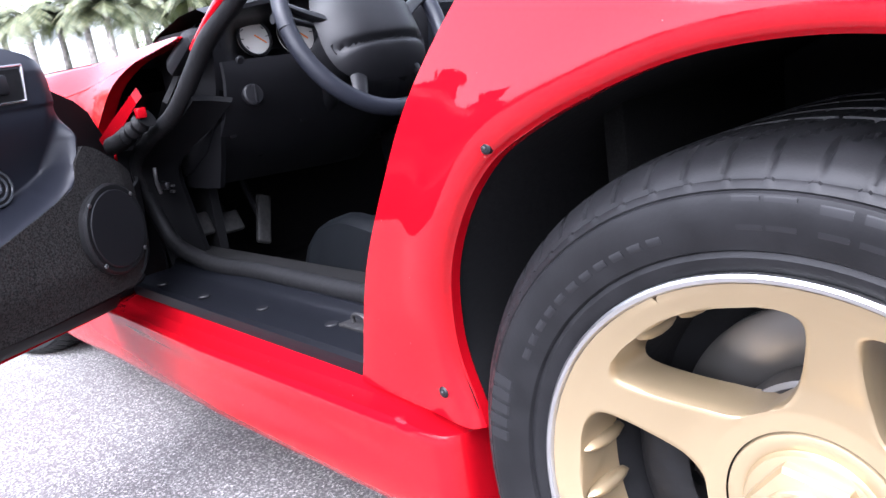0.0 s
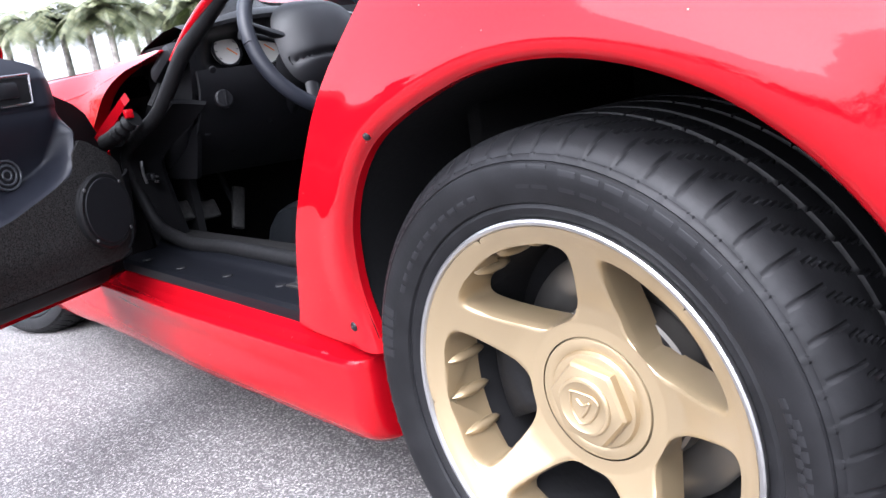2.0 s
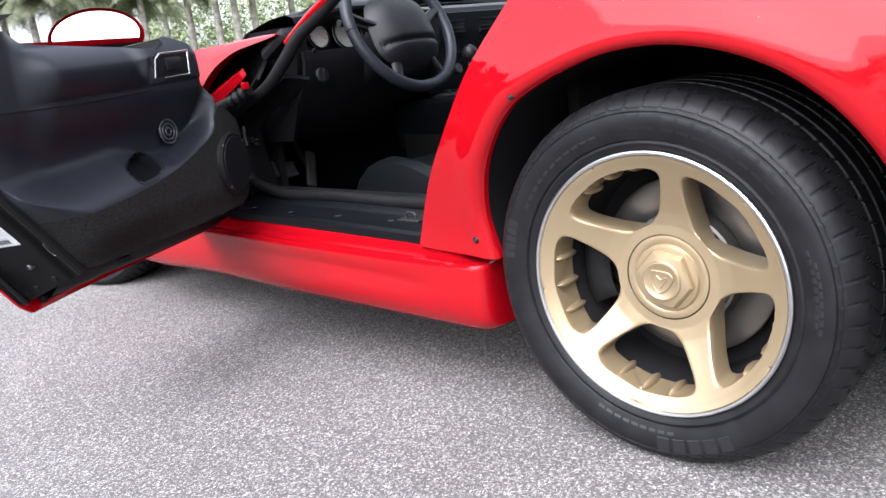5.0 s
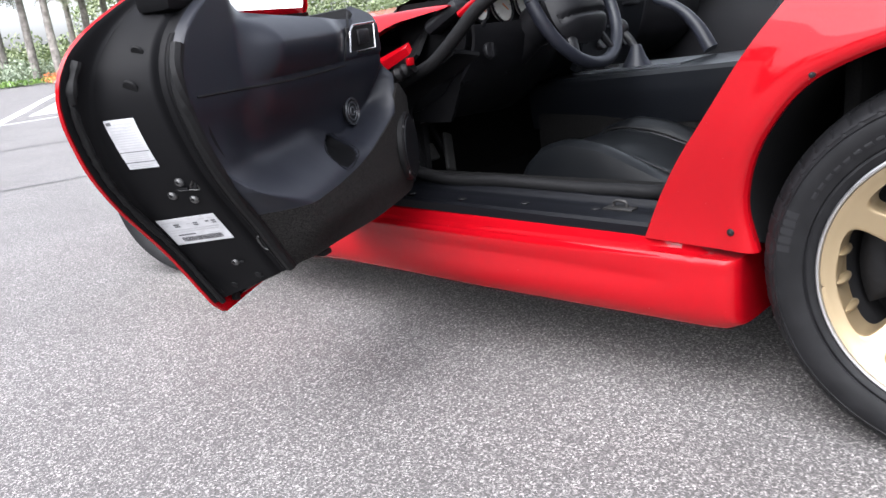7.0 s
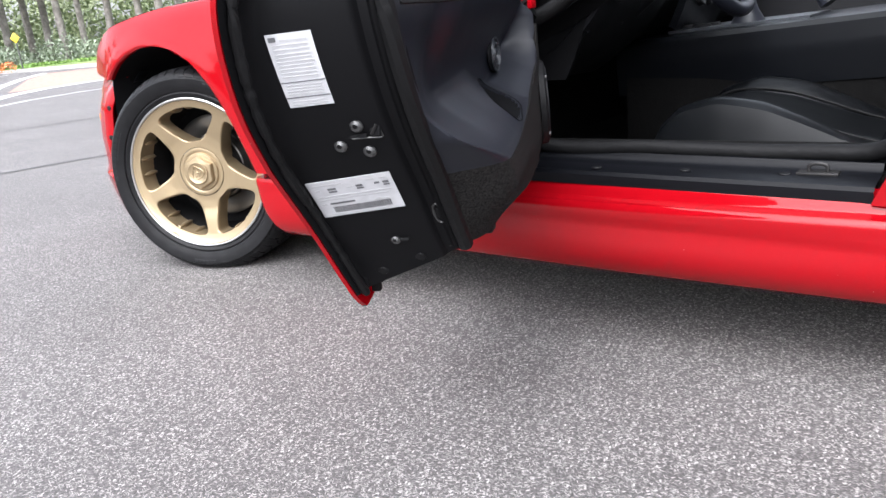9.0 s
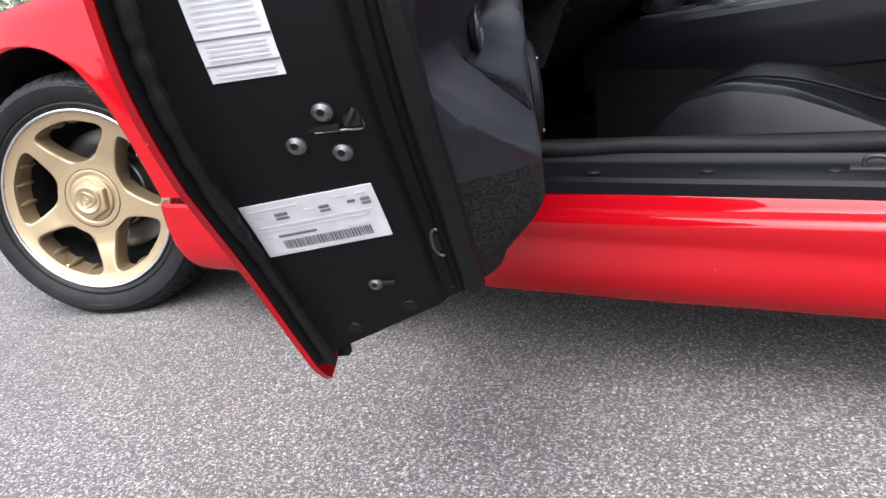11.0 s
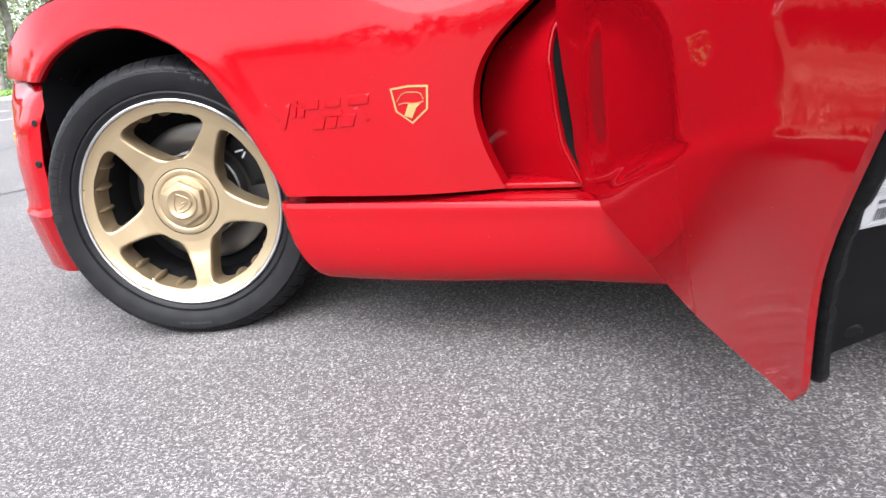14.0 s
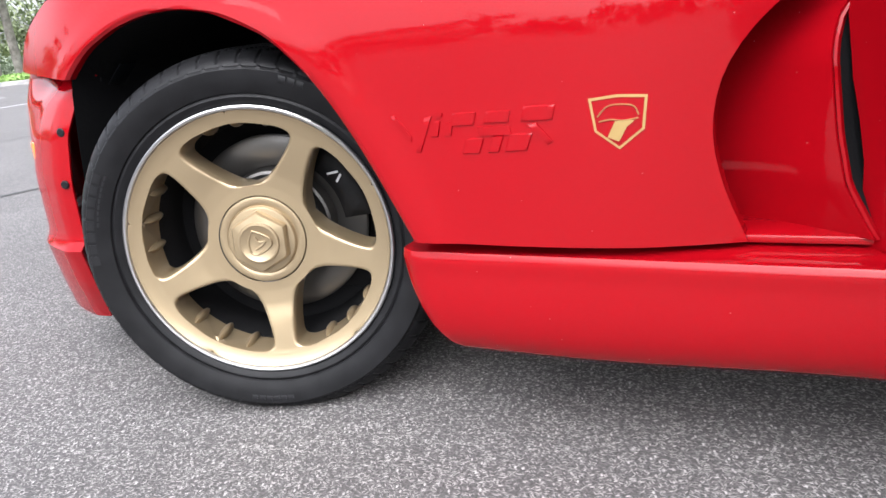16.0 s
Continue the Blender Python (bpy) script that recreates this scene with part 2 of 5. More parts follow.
def sheet(fn, nu, nv, loop_u=False, loop_v=False, bm=None):
    """A grid of faces from fn(u, v)."""
    bm = bm or bmesh.new()
    us = [i / nu for i in range(nu if loop_u else nu + 1)]
    vs = [j / nv for j in range(nv if loop_v else nv + 1)]
    g = [[bm.verts.new(tuple(fn(u, v))) for v in vs] for u in us]
    for i in range(nu):
        for j in range(nv):
            a, b = g[i], g[(i + 1) % len(us)]
            q = [a[j], b[j], b[(j + 1) % len(vs)], a[(j + 1) % len(vs)]]
            if len({v.co.to_tuple(6) for v in q}) >= 3:
                bm.faces.new(q)
    return bm


def thick(bm, t):
    """Give a sheet a thickness, inwards for t > 0."""
    bmesh.ops.recalc_face_normals(bm, faces=bm.faces[:])
    bmesh.ops.solidify(bm, geom=bm.faces[:], thickness=t)
    return bm


def block(c, s, bevel=0.004, turn=None, bm=None, seg=2):
    """A box with rounded edges: centre, size."""
    bm = bm or bmesh.new()
    m = Matrix.Translation(c) @ (turn or Matrix()) @ Matrix.Diagonal((*s, 1))
    made = bmesh.ops.create_cube(bm, size=1, matrix=m)["verts"]
    if bevel:
        edges = list({e for v in made for e in v.link_edges})
        bmesh.ops.bevel(bm, geom=edges, offset=bevel, segments=seg, affect="EDGES", profile=0.5)
    return bm


def tube(points, r, n=8, bm=None, smooth_path=True, steps=None, flat=1.0):
    """A round bar along points; r may be a list of radii."""
    bm = bm or bmesh.new()
    at = spline(points)
    k = steps or max(2, 4 * (len(points) - 1))
    path = [Vector(at(i / k)) for i in range(k + 1)]
    radii = r if isinstance(r, (list, tuple)) else [r, r]
    rad = [float(np.interp(i / k, np.linspace(0, 1, len(radii)), radii)) for i in range(k + 1)]
    rings, up = [], Vector((0.13, 0.27, 0.95))
    for i, p in enumerate(path):
        t = (path[min(i + 1, k)] - path[max(i - 1, 0)]).normalized()
        s = t.cross(up)
        s = (s if s.length > 1e-4 else t.orthogonal()).normalized()
        w = s.cross(t)
        rings.append([bm.verts.new(p + rad[i] * (s * math.cos(q) + flat * w * math.sin(q))) for q in (2 * math.pi * j / n for j in range(n))])
    for a, b in zip(rings, rings[1:]):
        for j in range(n):
            bm.faces.new((a[j], a[(j + 1) % n], b[(j + 1) % n], b[j]))
    bm.faces.new(rings[0][::-1])
    bm.faces.new(rings[-1])
    return bm


def turned(profile, n=96, bm=None, close=False, m=None):
    """A lathe about the y axis: profile of (radius, y)."""
    m = m or Matrix()
    def at(u, v):
        i = v * (len(profile) - 1) if not close else v * len(profile)
        r, y = profile[int(round(i)) % len(profile)]
        q = 2 * math.pi * u
        return m @ Vector((r * math.cos(q), y, r * math.sin(q)))
    return sheet(at, n, len(profile) - (0 if close else 1), loop_u=True, loop_v=close, bm=bm)


def disc(c, axis, r, h, n=24, bevel=0.0, bm=None, r2=None):
    """A round plate or peg: base centre, axis, radius, height."""
    bm = bm or bmesh.new()
    q = Vector(axis).to_track_quat("Z", "Y").to_matrix().to_4x4()
    m = Matrix.Translation(Vector(c)) @ q
    top = r2 if r2 is not None else r
    rows = [(r, 0), (r, h - bevel), (max(top - bevel, 0.0001), h), (0.0, h)] if bevel else [(r, 0), (top, h), (0.0, h)]
    rings = [[bm.verts.new(m @ Vector((a * math.cos(t), a * math.sin(t), z))) for t in (2 * math.pi * i / n for i in range(n))] if a else [bm.verts.new(m @ Vector((0, 0, z)))] for a, z in rows]
    for a, b in zip(rings, rings[1:]):
        for i in range(n):
            if len(b) == 1:
                bm.faces.new((a[i], a[(i + 1) % n], b[0]))
            else:
                bm.faces.new((a[i], a[(i + 1) % n], b[(i + 1) % n], b[i]))
    bm.faces.new(rings[0][::-1])
    return bm


def flipped(bm):
    """The same on the other side of the car."""
    for v in bm.verts:
        v.co.y = -v.co.y
    return bm


def clamp(x, a=0.0, b=1.0):
    return min(max(x, a), b)


def ease(x):
    x = clamp(x)
    return x * x * (3 - 2 * x)


# ---- ground and surroundings ----
def plane(name, x0, x1, y0, y1, z, m, kind="structure", label=""):
    bm = bmesh.new()
    bm.faces.new([bm.verts.new(p) for p in ((x0, y0, z), (x1, y0, z), (x1, y1, z), (x0, y1, z))])
    ob = part(name, bm, m, None, label, smooth=False)
    ob["kind"] = kind
    return ob


tagged(plane("ground", -1500, 1500, -1500, 1500, 0, ASPHALT), "worn grey asphalt with pale exposed stone chips", "ground", kind="structure")

# ---- the car ----
car = tagged(new("sports_car"), "glossy red sports coupe with gold wheels and an open door", "car")

HALF = table([(-3.45, 0.40), (-3.3, 0.60), (-3.15, 0.715), (-3.03, 0.785), (-2.9, 0.848), (-2.78, 0.893), (-2.6, 0.915), (-2.43, 0.922), (-2.25, 0.917),
              (-2.08, 0.914), (-1.9, 0.915), (-1.78, 0.903), (-1.68, 0.872), (-1.6, 0.843), (-1.4, 0.845), (-1.1, 0.87), (-0.8, 0.92), (-0.56, 0.955),
              (-0.35, 0.968), (-0.1, 0.976), (0.2, 0.974), (0.5, 0.955), (0.8, 0.91), (1.0, 0.86), (1.12, 0.80)])
HUB_R, HUB_F = (0.004, -0.946, 0.325), (-2.428, -0.885, 0.312)
STEER = 20.5


def half(x, z):
    """The body's half width at x and z."""
    front = 1 - ease((x + 1.1) / 0.4)
    soft_ = 0.3 + 0.7 * ease((-1.45 - x) / 0.5)
    s, r = max(0.0, z - 0.612), max(0.0, z - 0.66)
    return HALF(x) - front * (soft_ * (0.02 * s + 1.25 * s * s) + 7.0 * max(0.0, z - 0.76) ** 2) - (1 - front) * (1.35 * r * r + 0.034 * ease((0.62 - z) / 0.28))


def fender(pairs, n, m, lip, rows, roll):
    """A side panel between an arch and its outer edge, with a rolled lip; pairs of (arch x, z, edge x, z)."""
    at = spline(pairs)
    bm = bmesh.new()
    grid = []
    for i in range(n + 1):
        ax, az, ex, ez = at(i / n)
        size = math.hypot(ex - ax, ez - az)
        line = [(ax, -half(ax, az) + roll + 0.014, az), (ax, -half(ax, az) + roll + 0.001, az)]
        for j in range(rows + 1):
            v = (j / rows) ** 1.5
            x, z = ax + (ex - ax) * v, az + (ez - az) * v
            d = size * v
            swell = lip * (1 - ease((d - 0.03) / 0.05)) - 0.005 * math.exp(-((d / 0.004) ** 2))
            swell -= roll * max(0.0, 1 - d / 0.024) ** 2
            line.append((x, -half(x, z) - swell, z))
        line.append((ex, -half(ex, ez) + 0.03, ez))
        grid.append([bm.verts.new(p) for p in line])
    for a, b in zip(grid, grid[1:]):
        for j in range(len(a) - 1):
            bm.faces.new((a[j], b[j], b[j + 1], a[j + 1]))
    return bm


REAR = [(-0.334, 0.337, -0.563, 0.342), (-0.353, 0.42, -0.528, 0.42), (-0.338, 0.503, -0.482, 0.50), (-0.293, 0.588, -0.412, 0.60), (-0.243, 0.643, -0.345, 0.70),
        (-0.190, 0.673, -0.275, 0.79), (-0.100, 0.707, -0.19, 0.895), (-0.03, 0.7225, -0.05, 0.945), (0.053, 0.725, 0.10, 0.960), (0.13, 0.7125, 0.25, 0.965),
        (0.205, 0.686, 0.42, 0.962), (0.260, 0.653, 0.60, 0.955), (0.310, 0.609, 0.78, 0.94), (0.350, 0.556, 0.96, 0.91), (0.384, 0.487, 1.09, 0.72), (0.396, 0.456, 1.10, 0.455)]
FRONT = [(-2.109, 0.334, -1.652, 0.329), (-2.139, 0.396, -1.680, 0.405), (-2.174, 0.466, -1.692, 0.478), (-2.209, 0.526, -1.680, 0.542), (-2.244, 0.576, -1.648, 0.593),
         (-2.279, 0.614, -1.590, 0.645), (-2.314, 0.644, -1.474, 0.726), (-2.349, 0.663, -1.314, 0.806), (-2.379, 0.676, -1.134, 0.833), (-2.439, 0.695, -1.708, 0.827),
         (-2.509, 0.702, -2.208, 0.821), (-2.589, 0.696, -2.608, 0.797), (-2.659, 0.676, -2.858, 0.747), (-2.719, 0.648, -2.988, 0.687), (-2.774, 0.611, -3.038, 0.632)]
for side in (0, 1):
    turn_over = flipped if side else (lambda b: b)
    part("rear_fender", turn_over(fender(REAR, 90, 0, 0.004, 24, 0.010)), PAINT, car)
    part("front_fender", turn_over(fender(FRONT, 90, 0, 0.004, 20, 0.002)), PAINT, car)


# sills
def sill(u, v):
    if u < 0.9:
        x, round_ = -2.145 + 1.745 * u / 0.9, 0.0
    else:
        q = min(1.0, (u - 0.9) / 0.07) * math.pi / 2
        x, round_ = -0.40 + 0.035 * math.sin(q), 0.035 * (1 - math.cos(q)) + max(0.0, u - 0.97) / 0.03 * 0.12
    o = -float(np.interp(x, [-2.12, -1.6, -1.0, -0.36], [0.904, 0.925, 0.948, 0.952]))
    t = float(np.interp(x, [-2.12, -1.4, -0.36], [0.315, 0.320, 0.322]))
    open_ = ease((x + 1.48) / 0.12) * (1 - ease((x + 0.48) / 0.05))
    rows = [(0.16, 0.012 * open_), (0.05 + 0.02 * (1 - open_), 0.030 * open_ + 0.002), (0.041, 0.024 * open_ + 0.001), (0.034, 0.006 * open_), (0.014, 0.001 * open_), (0.0025, 0.0), (0.0, -0.003), (-0.001, -0.03),
            (-0.002, -0.06), (-0.001, -0.09), (0.005, -0.118), (0.018, -0.140), (0.045, -0.158), (0.10, -0.166), (0.2, -0.17)]
    d, z = spline(rows)(v)
    # the long shallow hollow over the side exhaust: crisp above, soft below
    l = clamp((x + 1.39) / 0.90)
    if 0 < l < 1:
        bow = min(1.0, 2.2 * math.sin(math.pi * l) ** 0.7)
        d += 0.0042 * bow * ease((-0.024 - 0.016 * l - z) / 0.010) * (1 - ease((-0.034 - 0.012 * l - z) / 0.052))
        d -= 0.003 * math.sin(math.pi * l) * math.exp(-(((z + 0.108) / 0.032) ** 2))
    f = ease((-2.115 - x) / 0.03)
    inward = max(0.0, round_ - max(0.0, d) * 0.5)
    return x + 0.075 * clamp((-2.0 - x) / 0.145) * clamp((0.0 - z) / 0.17) ** 2, o + d + inward + 0.02 * f * f, t + z * (1 - 0.14 * ease((u - 0.88) / 0.09) + 0.09 * ease((-1.5 - x) / 0.4))


part("side_sill", sheet(sill, 130, 56), PAINT, car)
part("side_sill", flipped(sheet(sill, 60, 28)), PAINT, car)
bm = bmesh.new()
bm.faces.new([bm.verts.new(p) for p in ((-2.12, -0.875, 0.315), (-2.10, -0.875, 0.25), (-2.05, -0.85, 0.175), (-2.05, -0.78, 0.160), (-2.12, -0.78, 0.325))])
part("sill_end", bm, PAINT, car, smooth=False)


# nose, hood, tail, roof
def bumper(u, v):
    plan = [(-2.823, -0.869), (-2.852, -0.873), (-2.90, -0.858), (-3.04, -0.785), (-3.22, -0.64), (-3.36, -0.36), (-3.40, 0.0)]
    at = spline(plan + [(x, -y) for x, y in plan[-2::-1]])
    x, y = at(u)
    z = 0.115 + 0.502 * v
    side = ease((abs(y) - 0.72) / 0.1)
    x += side * (float(np.interp(z, [0.115, 0.2, 0.3, 0.41, 0.51, 0.57, 0.62], [-0.10, -0.065, -0.04, -0.03, -0.012, 0.018, 0.062])))
    s = float(np.interp(z, [0.115, 0.20, 0.292, 0.300, 0.43, 0.52, 0.57, 0.617], [0.92, 0.972, 1.012, 0.996, 1.005, 1.0, 0.988, 0.960]))
    return x - 0.009, y * s, z - 0.003


part("front_bumper", thick(sheet(bumper, 120, 44), 0.004), PAINT, car)
for k in (-1, 1):
    for x, y, z in ((-2.806, 0.850, 0.598), (-2.857, 0.868, 0.517), (-2.874, 0.874, 0.418)):
        part("bumper_screw", disc((x, k * y, z), (0.25, k, 0), 0.0085, 0.006, 14, 0.0015), BLACK, car)
    lamp = part("side_marker", block((-3.026, k * 0.806, 0.467), (0.045, 0.014, 0.055), 0.008, Matrix.Rotation(k * 0.48, 4, "Z")), AMBER, car, "amber side marker lamp")
bm = sheet(lambda u, v: bumper(u, 1.0)[:2] + (0.60 + 0.04 * v,), 60, 1)
for v_ in bm.verts:
    v_.co.x, v_.co.y = v_.co.x * 0.99 - 0.03, v_.co.y * 0.985
part("nose_gap", bm, DARK, car)
SHOULDER = table([(-3.03, 0.635), (-2.98, 0.69), (-2.85, 0.75), (-2.6, 0.80), (-2.4, 0.816), (-2.2, 0.824), (-1.7, 0.830), (-1.14, 0.836)])


def hood(u, v):
    s = 2 * v - 1
    x = -3.03 + 1.87 * u
    z = SHOULDER(x)
    w = half(x, z)
    x -= (1 - u) ** 3 * 0.34 * (1 - s * s) ** 0.8 + u**4 * 0.26 * (1 - s * s) ** 0.6
    return x, s * w, z + (0.02 + 0.025 * u) * (1 - s * s) ** 1.2 + 0.012 * math.exp(-((s / 0.3) ** 2)) * ease((u - 0.3) / 0.2)


part("hood", sheet(hood, 60, 60), PAINT, car)


def nose(u, v):
    a, b = Vector(hood(0.0, v)), Vector(bumper(0.10 + 0.80 * v, 1.0))
    p = a.lerp(b, u)
    return p.x, p.y, p.z + 0.02 * math.sin(math.pi * u) * math.sin(math.pi * v)


part("nose_panel", sheet(nose, 10, 50), PAINT, car)


def tail(u, v):
    s = 2 * v - 1
    x = -0.2 + 1.3 * u
    z = float(np.interp(x, [-0.2, -0.05, 0.1, 0.25, 0.6, 0.96, 1.1], [0.895, 0.945, 0.96, 0.965, 0.955, 0.91, 0.72]))
    w = half(x, z)
    return x, s * w, z + 0.02 * (1 - s * s)


part("rear_deck", sheet(tail, 40, 30), PAINT, car)


def rear_bumper(u, v):
    at = spline([(0.396, -0.944), (0.55, -0.944), (0.75, -0.915), (0.95, -0.85), (1.09, -0.7), (1.13, -0.35), (1.14, 0.0), (1.13, 0.35), (1.09, 0.7), (0.95, 0.85), (0.75, 0.915), (0.55, 0.944), (0.396, 0.944)])
    x, y = at(u)
    near = 1 - ease((x - 0.396) / 0.25)
    grow = float(np.interp(v, [0.0, 0.03, 0.07, 0.13, 0.4, 0.8, 0.93, 1.0], [0.965, 0.988, 1.0, 1.004, 1.002, 0.984, 0.962, 0.92]))
    return x + near * 0.048 * v, y * grow, 0.457 - 0.165 * v - 0.004 * max(0.0, v - 0.93) / 0.07


part("rear_bumper", thick(sheet(rear_bumper, 80, 36), 0.004), PAINT, car)
bm = sheet(lambda u, v: (1.10 + 0.02 * math.sin(3.1 * v), (2 * u - 1) * 0.80, 0.45 + 0.3 * v), 10, 6)
part("tail_panel", thick(bm, 0.004), PAINT, car)


def roof(u, v):
    s = 2 * v - 1
    x = -0.62 + 0.55 * u
    return x, s * (0.56 + 0.02 * u), 1.155 + 0.025 * math.sin(math.pi * (0.2 + 0.6 * u)) - 0.06 * abs(s) ** 2.5


part("roof", thick(sheet(roof, 14, 20), 0.02), PAINT, car)


def screen(u, v):
    s = 2 * v - 1
    return -1.34 + 0.08 * abs(s) ** 2 * 1.5 + 0.72 * u - 0.12 * abs(s) ** 2 * u, s * (0.755 - 0.19 * u), 0.87 - 0.03 * abs(s) ** 2 * (1 - u) + 0.285 * u - 0.055 * abs(s) ** 2.5 * u


glass = part("windscreen", sheet(screen, 10, 16), GLASS, car, "clear raked windscreen")
glass.visible_shadow = False
bm = sheet(lambda u, v: (-0.08 + 0.78 * u, (2 * v - 1) * (0.57 + 0.05 * u), 1.165 - 0.055 * abs(2 * v - 1) ** 2.5 - 0.21 * u**1.3), 10, 12)
part("rear_window", bm, GLASS, car).visible_shadow = False
for k in (-1, 1):
    part("front_pillar", tube([(-1.105, k * 0.783, 0.814), (-0.98, k * 0.786, 0.876), (-0.86, k * 0.765, 0.938), (-0.66, k * 0.66, 1.04), (-0.5, k * 0.58, 1.10)], [0.011, 0.012, 0.014, 0.018, 0.022], 12, flat=0.9), PAINT, car)
    bm = sheet(lambda u, v: ((-0.2 + 0.2 * v) + (0.85 - 0.05 * v) * u * (1 - 0.15 * v) - 0.02, k * ((half(-0.2 + 0.85 * u, 0.93) - 0.02) * (1 - v) + 0.57 * v), (0.93 + 0.02 * math.sin(3 * u)) * (1 - v) + (1.115 - 0.17 * u**1.4) * v), 12, 8)
    part("quarter_panel", thick(bm, 0.01), PAINT, car)
    # wing-shaped panel between hood and pillar foot
    part("cowl_trim", block((-1.165, k * 0.765, 0.812), (0.13, 0.06, 0.04), 0.018, Matrix.Rotation(0.45, 4, "Y").inverted()), BLACK, car)
bm = sheet(lambda u, v: (-1.42 + 0.16 * v, (2 * u - 1) * 0.72, 0.80 + 0.06 * v + 0.05 * (1 - (2 * u - 1) ** 2)), 20, 3)
part("cowl_panel", thick(bm, 0.01), BLACK, car)


# wheel wells
def well(hub, points, back):
    c = Vector(hub)
    at = spline(points)
    return sheet(lambda u, v: (at(u)[0], -half(at(u)[0], at(u)[1]) + 0.008 + (0.11 if at(u)[1] < 0.33 else 0.0) + v * back, at(u)[1] + 0.004), 40, 4)


ARCH_R = [(-0.35, 0.16)] + [(p[0] - 0.004, p[1] + 0.004) for p in REAR] + [(0.42, 0.30), (0.44, 0.2)]
ARCH_F = [(-2.06, 0.16)] + [(p[0] + 0.004, p[1] + 0.004) for p in FRONT] + [(-2.80, 0.53), (-2.83, 0.4), (-2.87, 0.25), (-2.9, 0.12)]
for k in (0, 1):
    turn_over = flipped if k else (lambda b: b)
    part("wheel_well", turn_over(well(HUB_R, ARCH_R, 0.52)), DARK, car)
    part("wheel_well", turn_over(well(HUB_F, ARCH_F, 0.50)), DARK, car)
    part("inner_wall", turn_over(block((0.03, -0.42, 0.45), (0.82, 0.01, 0.62), 0)), DARK, car, smooth=False)
    part("inner_wall", turn_over(block((-2.45, -0.40, 0.43), (0.84, 0.01, 0.62), 0)), DARK, car, smooth=False)
part("underbody", block((-1.05, 0, 0.19), (3.5, 1.4, 0.04), 0.01), DARK, car)


# ---- wheels: local axes, outer face to -y, lip plane at y = 0 ----
def spokes(deep):
    """The five-spoke face as one casting, its middle set in by deep."""
    bm = bmesh.new()
    rs = [0.0782, 0.083, 0.088, 0.0925, 0.0955, 0.097, 0.0976, 0.0984, 0.0994, 0.101, 0.103, 0.106, 0.110, 0.115, 0.121, 0.129, 0.138, 0.149, 0.161, 0.172, 0.181, 0.188, 0.193, 0.1965, 0.1995, 0.2018, 0.2036, 0.2048, 0.2056, 0.2066, 0.209, 0.212, 0.216, 0.220, 0.2235, 0.227]
    reach = [0.097, 0.0976, 0.0984, 0.0994, 0.101, 0.103, 0.106, 0.110, 0.115, 0.121, 0.129, 0.138, 0.149, 0.161, 0.172, 0.181, 0.188, 0.193, 0.1965, 0.1995, 0.2018, 0.2036, 0.2048, 0.2056]
    breadth = [0.062, 0.0565, 0.053, 0.0496, 0.0462, 0.0432, 0.0402, 0.0374, 0.0349, 0.0325, 0.030, 0.0278, 0.0257, 0.0238, 0.0226, 0.0222, 0.0228, 0.0245, 0.0275, 0.0325, 0.040, 0.053, 0.078, 0.14]

    def wide(r):
        full = r * math.radians(36)
        w = float(np.interp(r, reach, breadth))
        return min(w, full), w >= full

    def depth(r):
        return float(np.interp(r, [0.074, 0.095, 0.12, 0.15, 0.18, 0.20, 0.212, 0.22, 0.227], [deep, deep - 0.0005, deep * 0.90, deep * 0.66, deep * 0.38 + 0.003, deep * 0.17 + 0.006, deep * 0.07 + 0.006, 0.0055, 0.002]))

    cols = [-1.0, -0.985, -0.95, -0.88, -0.78, -0.65, -0.5, -0.34, -0.17, 0, 0.17, 0.34, 0.5, 0.65, 0.78, 0.88, 0.95, 0.985, 1.0]
    for k in range(5):
        grid = []
        for r in rs:
            w, full = wide(r)
            row = []
            for s in cols:
                q = s * w / r
                drop = 0.0 if full else (0.012 * clamp((r * math.radians(36) - w) / 0.014) * max(0.0, (abs(s) - 0.8) / 0.2) ** 2.2)
                row.append((r, q, depth(r) + drop))
            wall = 0.045 if 0.0965 < r < 0.2055 else 0.0001
            row = [(r, row[0][1], row[0][2] + wall)] + row + [(r, row[-1][1], row[-1][2] + wall)]
            grid.append([bm.verts.new((a * math.sin(q + k * 2 * math.pi / 5), y, a * math.cos(q + k * 2 * math.pi / 5))) for a, q, y in row])
        for a, b in zip(grid, grid[1:]):
            for j in range(len(a) - 1):
                bm.faces.new((a[j], b[j], b[j + 1], a[j + 1]))
    bmesh.ops.remove_doubles(bm, verts=bm.verts[:], dist=0.00015)
    return bm


def knob(q):
    """One small ridge on the inside of the rim."""
    bm = bmesh.new()
    m = Matrix.Rotation(q, 4, "Y") @ Matrix.Translation((0, 0.056, 0.2065)) @ Matrix.Diagonal((0.0085, 0.036, 0.0115, 1))
    bmesh.ops.create_uvsphere(bm, u_segments=10, v_segments=6, radius=1, matrix=m)
    return bm


